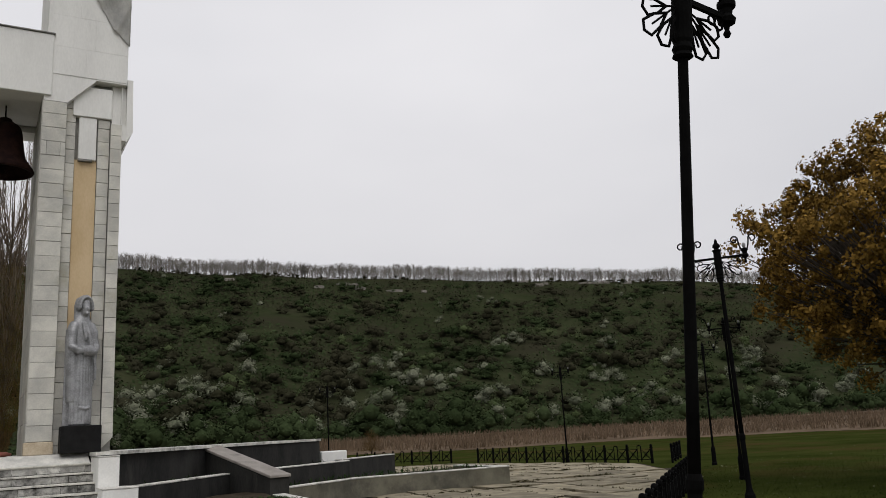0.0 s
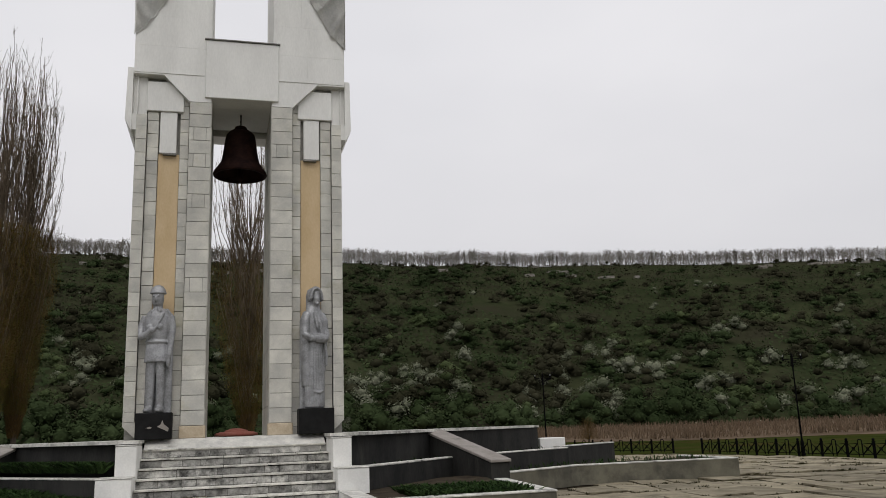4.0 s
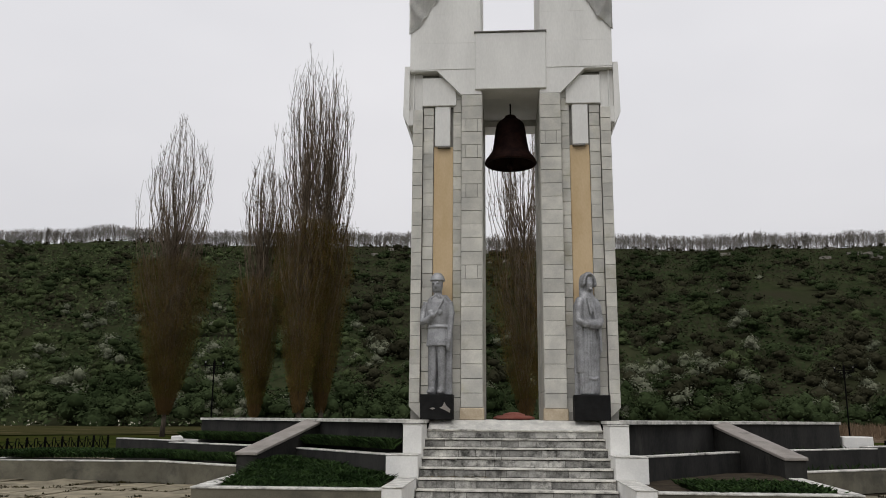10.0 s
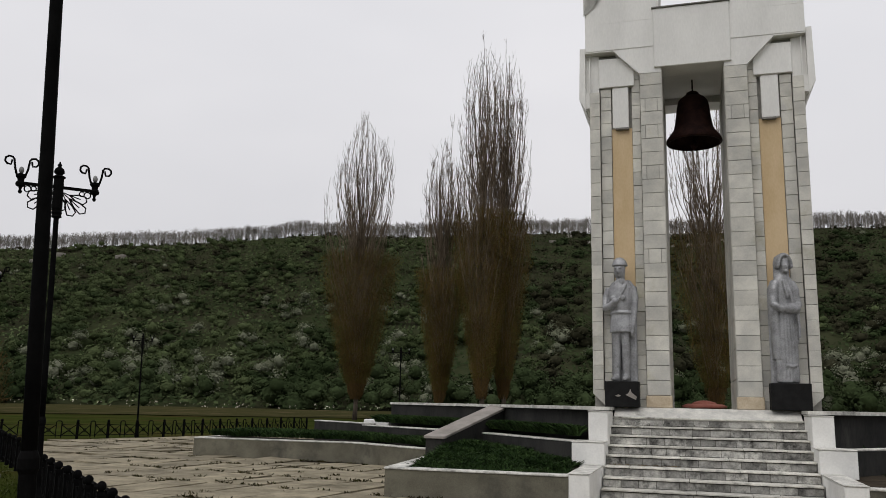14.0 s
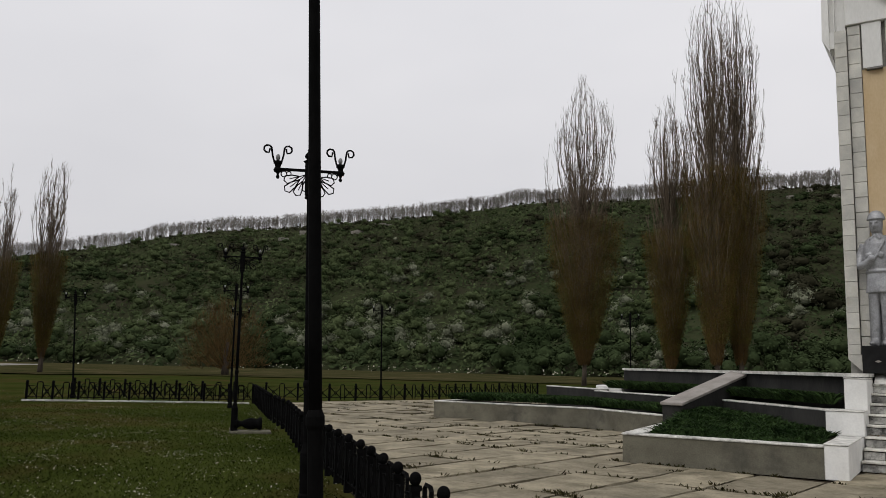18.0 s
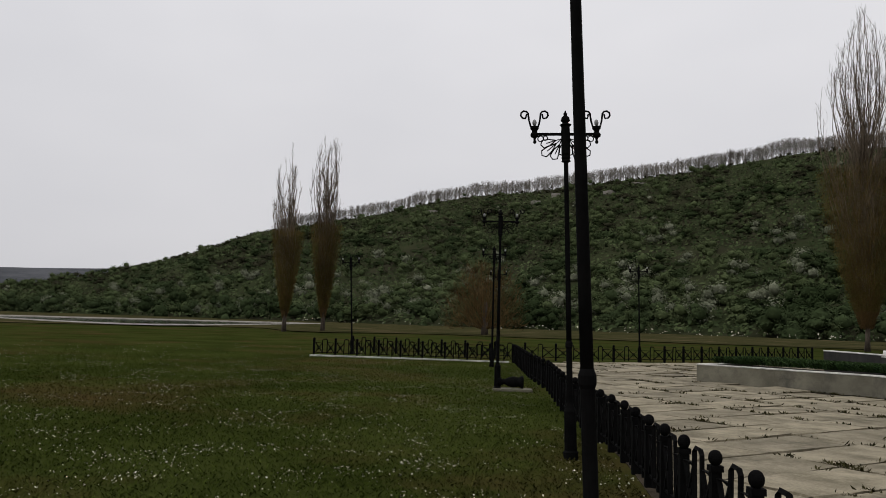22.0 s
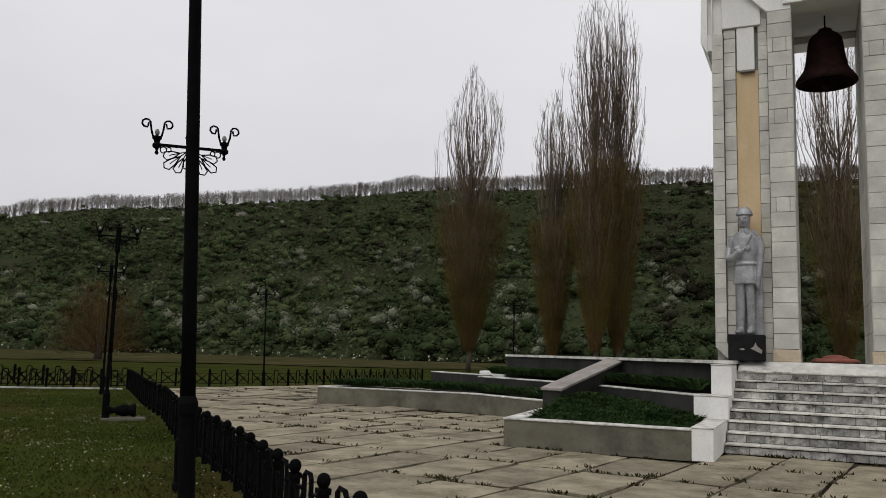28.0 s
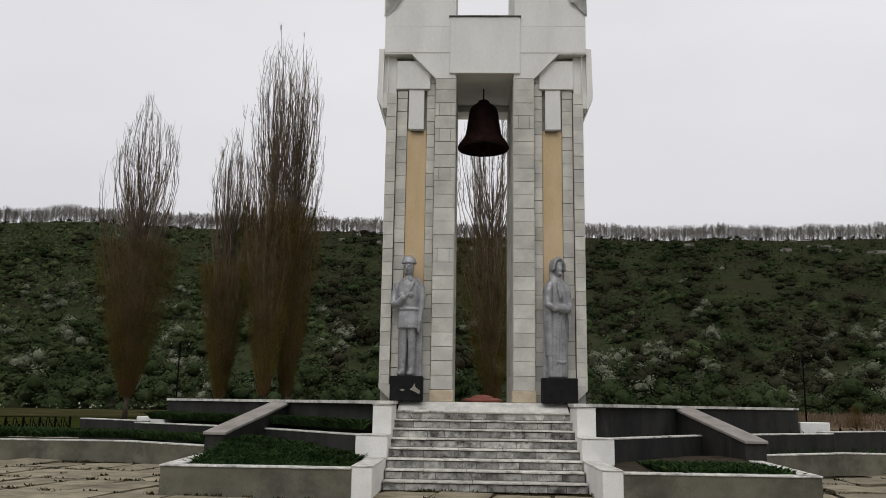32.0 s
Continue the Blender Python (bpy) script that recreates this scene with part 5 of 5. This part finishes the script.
LOW_BED = [(-5.0, -0.3), (-4.7, -3.5), (-2.15, -3.5), (-2.15, -1.5), (-4.3, 0.8), (-5.2, 1.0)]
UP_BED = [(-8.6, 5.1), (-5.2, 2.65), (-2.2, -1.0), (-2.2, -0.6), (-4.7, 2.8), (-8.6, 6.3)]
FAR_BED = [(-12.4, 5.2), (-12.4, 3.0), (-8.3, 3.2), (-5.4, 1.4), (-5.3, 2.3), (-8.8, 4.8)]
flip = lambda poly: [(mirror(x), y) for x, y in poly]
sprouts("bed_plants", "dense dark green leafy plants in the planter", "plants", LOW_BED, 0.36, 26000, (0.06, 0.14), M_PLANT, 41, 0.8, 0.2, grow=lambda x, y: 0.9 + 0.12 * max(0.0, y + 3.2), lift=lambda x, y: 0.055 * max(0.0, y + 3.0) + 0.06 * noise.noise((x * 1.6, y * 1.6, 3.0)))
sprouts("bed_plants", "dark green leafy plants on the upper terrace", "plants", UP_BED, 0.78, 22000, (0.07, 0.22), M_PLANT, 42, 0.8, 0.18, keep=lambda x, y, g: noise.noise((x * 0.9, y * 0.9, 2)) > -0.45, lift=lambda x, y: 0.17)
sprouts("bed_plants", "dark green leafy plants behind the long wall", "plants", FAR_BED, 0.4, 20000, (0.06, 0.2), M_PLANT, 43, 0.8, 0.18, keep=lambda x, y, g: noise.noise((x * 0.7, y * 0.7, 5)) > -0.4, lift=lambda x, y: 0.13)
sprouts("bed_plants", "patch of green leafy plants in the other planter", "plants", flip(LOW_BED), 0.36, 5200, (0.06, 0.18), M_PLANT, 44, 0.8, 0.26, keep=lambda x, y, g: 2.9 < x < 5.0 and y < -1.6 + g.uniform(-0.6, 0.6))
sprouts("bed_plants", "sparse plants on the dry bed behind the long wall", "plants", flip(FAR_BED), 0.4, 260, (0.08, 0.2), M_PLANT, 45)
sprouts("bed_plants", "sparse plants on the dry upper bed", "plants", flip(UP_BED), 0.78, 120, (0.06, 0.16), M_PLANT, 46)

LAWN = [(-44.0, 24.0), (-21.6, 4.5), (-12.85, -3.25), (-6.05, -9.45), (-2.35, -12.85), (-2.5, -16.3), (-8.0, -17.0), (-44.0, -14.0)]
LAWN_R = [(34.0, 6.0), (19.6, 2.3), (14.9, -2.25), (7.2, -9.05), (2.8, -13.15), (8.0, -14.0), (30.0, -6.0)]
sprouts("lawn_grass", "short dark green meadow grass", "grass", LAWN, -0.03, 120000, (0.015, 0.045), M_GRASS, 51, 0.9, 0.24, near)
sprouts("lawn_grass", "short dark green meadow grass", "grass", LAWN_R, -0.03, 20000, (0.015, 0.045), M_GRASS, 52, 0.9, 0.24, near)


def litter(name, label, poly, count, seed, size, material):
    g = np.random.default_rng(seed)
    xs, ys = [p[0] for p in poly], [p[1] for p in poly]
    pts = []
    while len(pts) < count:
        x, y = spread_out(g)
        if inside(x, y, poly) and noise.noise((x * 1.1, y * 1.1, 7)) + 0.5 * noise.noise((x * 3.5, y * 3.5, 2)) + g.uniform(-0.25, 0.3) > 0.2:
            pts.append((x, y, g.uniform(0.01, 0.06)))
    p = np.array(pts)
    v, f = quads(p, g.uniform(*size, count), g, np.tile([0, 0, 1.0], (count, 1)), loose=0.7)
    tagged(new(name, from_arrays(name, v, f, material)), label, "leaf litter", kind="stuff")


litter("leaf_litter", "pale dead leaves scattered in the grass", LAWN, 11000, 61, (0.004, 0.015), M_LITTER)
litter("leaf_litter", "pale dead leaves scattered in the grass", LAWN_R, 1300, 62, (0.004, 0.015), M_LITTER)
g = np.random.default_rng(66)
p = np.stack([g.uniform(XL + 0.03, XL + 1.3, 260) ** 1.0, g.choice([Y0 - 0.05, Y0 + RUN * 2 + 0.25], 260) + g.uniform(-0.06, 0.06, 260), np.zeros(260)], 1)
p[:, 2] = np.where(p[:, 1] < Y0 + 0.2, 0.015, RISE * 3 + 0.012)
v, f = quads(p, g.uniform(0.010, 0.026, 260), g, np.tile([0, 0, 1.0], (260, 1)), loose=1.0)
tagged(new("leaf_litter", from_arrays("leaf_litter", v, f, M_STEPLEAF)), "dry brown leaves gathered on the steps", "leaf litter", kind="stuff")

# pale stones and driftwood along the river
g = np.random.default_rng(67)
cnt = 420
b = np.radians(g.uniform(-55, 60, cnt))
r = np.array([base_far(math.degrees(q)) for q in b]) - g.uniform(3, 12, cnt)
p = np.stack([CX - r * np.sin(b), CY + r * np.cos(b), g.uniform(0.1, 0.9, cnt)], 1)
v, f = quads(p, g.uniform(0.06, 0.18, cnt), g, np.tile([0, -1.0, 0.6], (cnt, 1)), loose=0.8)
tagged(new("river_stones", from_arrays("river_stones", v, f, M_LITTER)), "pale stones and litter along the river bank", "stones", kind="stuff")

# overturned urn on a slab by a lamp
urn = empty("overturned_urn", "black cast-iron urn lying on a concrete slab in the grass", "urn", (-13.0, -4.0, 0.0), rz=48)
urn.scale = (0.56, 0.56, 0.56)
part("slab", box(-0.75, 0.75, -0.35, 0.35, -0.05, 0.05, 0.01), M_CONCRETE, urn, "grey concrete slab")
bm = lathe([(0.1, -0.6), (0.2, -0.58), (0.21, -0.5), (0.12, -0.42), (0.1, -0.3), (0.16, -0.2), (0.22, 0.0), (0.2, 0.15), (0.17, 0.22), (0.24, 0.32), (0.25, 0.4), (0.2, 0.42)], 18)
bmesh.ops.rotate(bm, verts=bm.verts[:], cent=(0, 0, 0), matrix=Matrix.Rotation(radians(90), 3, "Y"))
bmesh.ops.translate(bm, verts=bm.verts[:], vec=(0, 0, 0.3))
part("urn_body", bm, M_IRON, urn, smooth=True)

# torn sheathing at the tower's outer upper corners
for s in (-1, 1):
    bm = bmesh.new()
    nx, nz = 30, 54
    gridv = []
    for j in range(nz + 1):
        row = []
        for i in range(nx + 1):
            q = i / nx
            u = 1.12 + 1.13 * q
            z0 = 9.95 + (1 - q) ** 1.4 * 1.9 + 0.09 * noise.noise((u * 5, s, 1)) + 0.05 * noise.noise((u * 17, s, 6))
            z = z0 + (12.55 - z0) * j / nz
            along, across = u * 0.62 + z * 0.78, u * 0.78 - z * 0.62
            fold = 1 - abs(math.sin(across * 5.2 + 1.4 * noise.noise((along * 0.7, across * 1.1, s * 3.0))))
            crease = abs(noise.noise((across * 6.0, along * 1.6, s + 4.0)))
            row.append(bm.verts.new((s * u, 0.325 - 0.075 * fold ** 3 - 0.05 * crease, z)))
        gridv.append(row)
    for a, b2 in zip(gridv, gridv[1:]):
        for i in range(nx):
            bm.faces.new((a[i], a[i + 1], b2[i + 1], b2[i]))
    bmesh.ops.solidify(bm, geom=bm.faces[:], thickness=0.006)
    part("torn_sheathing", bm, M_SHEATH, tower, "crumpled grey torn sheathing", smooth=True)

# ---- tiles of the tower ----
TILE_MESH = {}


def block_mesh(name, sx, sy, sz, material, bevel=0.006):
    key = (name, round(sx, 3), round(sy, 3), round(sz, 3))
    if key not in TILE_MESH:
        bm = box(-sx / 2, sx / 2, -sy / 2, sy / 2, -sz / 2, sz / 2)
        if bevel:
            bmesh.ops.bevel(bm, geom=bm.edges[:], offset=bevel, segments=1, affect="EDGES")
        me = bpy.data.meshes.new(name)
        bm.to_mesh(me)
        bm.free()
        me.materials.append(material)
        TILE_MESH[key] = me
    return TILE_MESH[key]


ROW = 0.295
for s in (-1, 1):
    # front pier, set-back strips and outer pier
    for u0, u1, yf, depth, z0, z1, off in ((0.63, 1.08, 0.35, 0.02, PLAT + 0.24, 8.5, 0.0), (1.085, 1.265, 0.50, 0.098, PLAT, 9.05, 0.14), (1.695, 1.925, 0.51, 0.088, PLAT, 8.28, 0.2), (1.93, 2.15, 0.42, 0.018, PLAT + 0.34, 8.19, 0.1)):
        z, k = z0, 0
        while z < z1 - 0.05:
            top = min(z + (ROW - off if k == 0 else ROW), z1)
            cuts = [u0, u1]
            if u1 - u0 > 0.4 and random.random() < 0.08:
                cuts = [u0, u0 + 0.1, u1 - 0.1, u1]
            for c0, c1 in zip(cuts, cuts[1:]):
                w, hgt = c1 - c0 - 0.008, top - z - random.choice((0.006, 0.009, 0.012))
                share("tile", block_mesh("tile", w, depth, hgt, M_TILE, 0.004), tower, pose(s * (c0 + c1) / 2, yf + depth / 2 + random.uniform(-0.004, 0.004), (z + top) / 2, random.uniform(-0.3, 0.3), 0, random.uniform(-0.3, 0.3)))
            z, k = top, k + 1
    part("plinth", box(*rects(s, 0.60, 1.10), 0.32, 0.62, PLAT, PLAT + 0.235, 0.012), M_PLINTH, tower, "yellowed stone plinth")
    # inner cheek towards the passage
    z, k = PLAT, 0
    while z < 8.5:
        top = min(z + ROW * 2, 8.58)
        for j in range(3):
            y0, y1 = 0.372 + 0.976 * j, 0.372 + 0.976 * (j + 1)
            share("tile", block_mesh("tile", 0.018, y1 - y0 - 0.008, top - z - 0.01, M_TILE, 0.004), tower, pose(s * 0.63, (y0 + y1) / 2, (z + top) / 2))
        z = top
    part("flank", box(*rects(s, 2.132, 2.15), 0.44, 3.3, PLAT + 0.3, 9.06), M_PLASTER, tower)
    part("back_face", box(*rects(s, 0.64, 2.13), 3.302, 3.32, PLAT, 9.06), M_PLASTER, tower)

# large facing panels of the upper block
for s in (-1, 1):
    z = 9.1
    for hgt in (0.62, 0.7, 0.66, 0.72, 0.7):
        cut = 1.4 + random.uniform(-0.25, 0.25)
        for c0, c1 in ((0.69, cut), (cut, 2.21)):
            share("facing_panel", block_mesh("facing_panel", c1 - c0 - 0.0016, 0.012, hgt - 0.0016, M_PLASTER, 0.0006), tower, pose(s * (c0 + c1) / 2, 0.346 + random.uniform(-0.002, 0.002), z + hgt / 2))
        z += hgt

# chips on the pedestal
chips = bpy.data.objects["pedestal"]
for pts in (((0.05, 0.02), (0.12, 0.06), (0.17, 0.17), (0.2, 0.08), (0.32, -0.02), (0.3, -0.1), (0.16, -0.03)), ((-0.2, 0.0), (-0.12, 0.03), (-0.06, 0.0), (-0.13, -0.03))):
    part("chip", extrude_y([(AX - 1.52 + a * 0.8, 1.72 + b * 0.8) for a, b in pts], 0.012, 0.03), M_RAMP, chips, "pale chipped spot")

# ---- facing of the stairs ----
for i in range(8):
    y, z0, z1 = Y0 + RUN * i, RISE * i, RISE * (i + 1)
    x = XL
    while x < XR - 0.02:
        w = min(random.uniform(0.24, 0.42), XR - x)
        if XR - x - w < 0.12:
            w = XR - x
        w = round(w, 2) if w < XR - x else w
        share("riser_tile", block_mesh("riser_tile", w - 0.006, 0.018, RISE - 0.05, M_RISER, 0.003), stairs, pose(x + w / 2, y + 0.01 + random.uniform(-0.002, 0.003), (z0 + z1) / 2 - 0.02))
        x += w
    cuts = [XL] + sorted(random.uniform(XL + 0.4 + k * 0.8, XL + 0.8 + k * 0.8) for k in range(4)) + [XR]
    for c0, c1 in zip(cuts, cuts[1:]):
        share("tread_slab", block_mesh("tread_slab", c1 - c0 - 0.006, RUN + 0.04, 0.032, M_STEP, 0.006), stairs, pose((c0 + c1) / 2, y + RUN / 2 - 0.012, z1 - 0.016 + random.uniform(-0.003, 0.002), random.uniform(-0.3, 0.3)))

# ---- paving slabs ----
paving = empty("paving", "worn tan concrete paving slabs with weeds in the joints", "paving", kind="structure")
SW, SL, TURN_DEG = 0.95, 1.87, -8.5
ca, sa = math.cos(radians(TURN_DEG)), math.sin(radians(TURN_DEG))
FOOT = [(-1.7, -2.3), (-1.7, -3.78), (-4.97, -3.78), (-5.35, 0.5), (-8.3, 2.9), (-12.7, 2.7), (-12.7, 9.0), (mirror(-12.7), 9.0), (mirror(-12.7), 2.7), (mirror(-8.3), 2.9), (mirror(-5.35), 0.5), (mirror(-4.97), -3.78), (mirror(-1.7), -3.78), (mirror(-1.7), -2.3)]
slab_meshes = []
for k in range(5):
    bm = box(-SW / 2 + 0.012, SW / 2 - 0.012, -SL / 2 + 0.012, SL / 2 - 0.012, -0.07, 0.0)
    bmesh.ops.subdivide_edges(bm, edges=[e for e in bm.edges if e.calc_length() > 0.5], cuts=2, use_grid_fill=True)
    for v in bm.verts:
        edge = abs(abs(v.co.x) - (SW / 2 - 0.012)) < 1e-4 or abs(abs(v.co.y) - (SL / 2 - 0.012)) < 1e-4
        if edge:
            v.co.x -= math.copysign(random.uniform(0, 0.044), v.co.x)
            v.co.y -= math.copysign(random.uniform(0, 0.05), v.co.y)
            if v.co.z > -0.01:
                v.co.z -= random.uniform(0, 0.008)
        elif v.co.z > -0.01:
            v.co.z += random.uniform(-0.004, 0.004)
    me = bpy.data.meshes.new("slab")
    bm.to_mesh(me)
    bm.free()
    me.materials.append(M_SLAB)
    slab_meshes.append(me)
spots, rim_spots = [], []
for i in range(-34, 35):
    for j in range(-16, 18):
        lx, ly = i * SW + 0.1, j * SL - 0.55 + (0.0 if i % 2 else 0.06)
        x, y = lx * ca - ly * sa - 4.7, lx * sa + ly * ca - 6.1
        if inside(x, y, FOOT):
            continue
        if not all(inside(x + p * 0.55, y + q * 0.95, PLAZA) for p in (-1, 1) for q in (-1, 1)):
            if any(inside(x + p * 0.5 * ca - q * 0.92 * sa, y + p * 0.5 * sa + q * 0.92 * ca, PLAZA) for p in (-1, 0, 1) for q in (-1, -0.3, 0.3, 1)):
                rim_spots.append((x, y))
            continue
        spots.append((math.hypot(x + 3.5, y + 7), x, y))
spots.sort()
PLAZA_SIGN = 1 if sum(p[0] * q[1] - q[0] * p[1] for p, q in zip(PLAZA, PLAZA[1:] + PLAZA[:1])) > 0 else -1
far_v, far_f = [], []
for k, (_, x, y) in enumerate(spots):
    rough = 1.2 if k < 90 else 3.2
    m = pose(x, y, random.uniform(0.004, 0.02 if k < 90 else 0.045) + 0.006, random.uniform(-0.5, 0.5) * rough, random.uniform(-0.7, 0.7) * rough, TURN_DEG + random.choice((0, 180)) + random.uniform(-0.5, 0.5))
    me = slab_meshes[k % 5]
    if k < 300:
        share("slab", me, paving, m)
    else:
        n0 = len(far_v)
        far_v += [tuple(m @ v.co) for v in me.vertices]
        far_f += [tuple(n0 + q for q in pl.vertices) for pl in me.polygons]
for x, y in rim_spots:
    # slabs cut to the plaza's outline
    w, d = SW / 2 - 0.014, SL / 2 - 0.014
    poly = [(x + p * w * ca - q * d * sa, y + p * w * sa + q * d * ca) for p, q in ((-1, -1), (1, -1), (1, 1), (-1, 1))]
    for (ax, ay), (bx, by) in zip(PLAZA, PLAZA[1:] + PLAZA[:1]):
        t = max(0.0, min(1.0, ((x - ax) * (bx - ax) + (y - ay) * (by - ay)) / ((bx - ax) ** 2 + (by - ay) ** 2)))
        if math.hypot(x - ax - t * (bx - ax), y - ay - t * (by - ay)) > 1.15:
            continue
        side = [PLAZA_SIGN * ((bx - ax) * (py - ay) - (by - ay) * (px - ax)) - 0.22 * math.hypot(bx - ax, by - ay) for px, py in poly]
        cut = []
        for k in range(len(poly)):
            (px, py), (qx, qy), s0, s1 = poly[k], poly[(k + 1) % len(poly)], side[k], side[(k + 1) % len(poly)]
            if s0 >= 0:
                cut.append((px, py))
            if s0 * s1 < 0:
                t = s0 / (s0 - s1)
                cut.append((px + (qx - px) * t, py + (qy - py) * t))
        poly = cut
        if len(poly) < 3:
            break
    if len(poly) < 3:
        continue
    zt, n0, m = random.uniform(0.004, 0.02), len(far_v), len(poly)
    far_v += [(px, py, zt) for px, py in poly] + [(px, py, -0.05) for px, py in poly]
    far_f += [tuple(range(n0, n0 + m))] + [(n0 + k, n0 + m + k, n0 + m + (k + 1) % m, n0 + (k + 1) % m) for k in range(m)]
far_me = bpy.data.meshes.new("far_slabs")
far_me.from_pydata(far_v, [], far_f)
far_me.materials.append(M_SLAB)
far_ob = tagged(new("far_slabs", far_me), kind="stuff")
far_ob.parent = paving

# weeds in the joints
g = np.random.default_rng(81)
wp = []
for _, x, y in spots:
    for _k in range(int(g.integers(3, 9))):
        if g.uniform() < 0.35:
            lx, ly = SW / 2, g.uniform(-SL / 2, SL / 2)
        else:
            lx, ly = g.uniform(-SW / 2, SW / 2), SL / 2
        c = (x + lx * ca - ly * sa, y + lx * sa + ly * ca)
        for _j in range(int(g.integers(5, 22))):
            wp.append((c[0] + g.normal() * 0.06, c[1] + g.normal() * 0.022, 0.0))
p = np.array(wp)
cnt = len(p)
ln = g.uniform(0.018, 0.07, cnt)[:, None]
tip = p + (g.normal(size=(cnt, 3)) * [0.6, 0.6, 0] + [0, 0, 1]) * ln
a = g.uniform(0, 6.283, cnt)
w = np.stack([np.cos(a), np.sin(a), 0 * a], 1) * ln * 0.24
v = np.stack([p - w, (p + tip) / 2 - w, tip, (p + tip) / 2 + w], 1).reshape(-1, 3)
tagged(new("joint_weeds", from_arrays("joint_weeds", v, np.arange(4 * cnt).reshape(-1, 4), M_WEED)), "dry weeds growing in the paving joints", "weeds", kind="stuff")
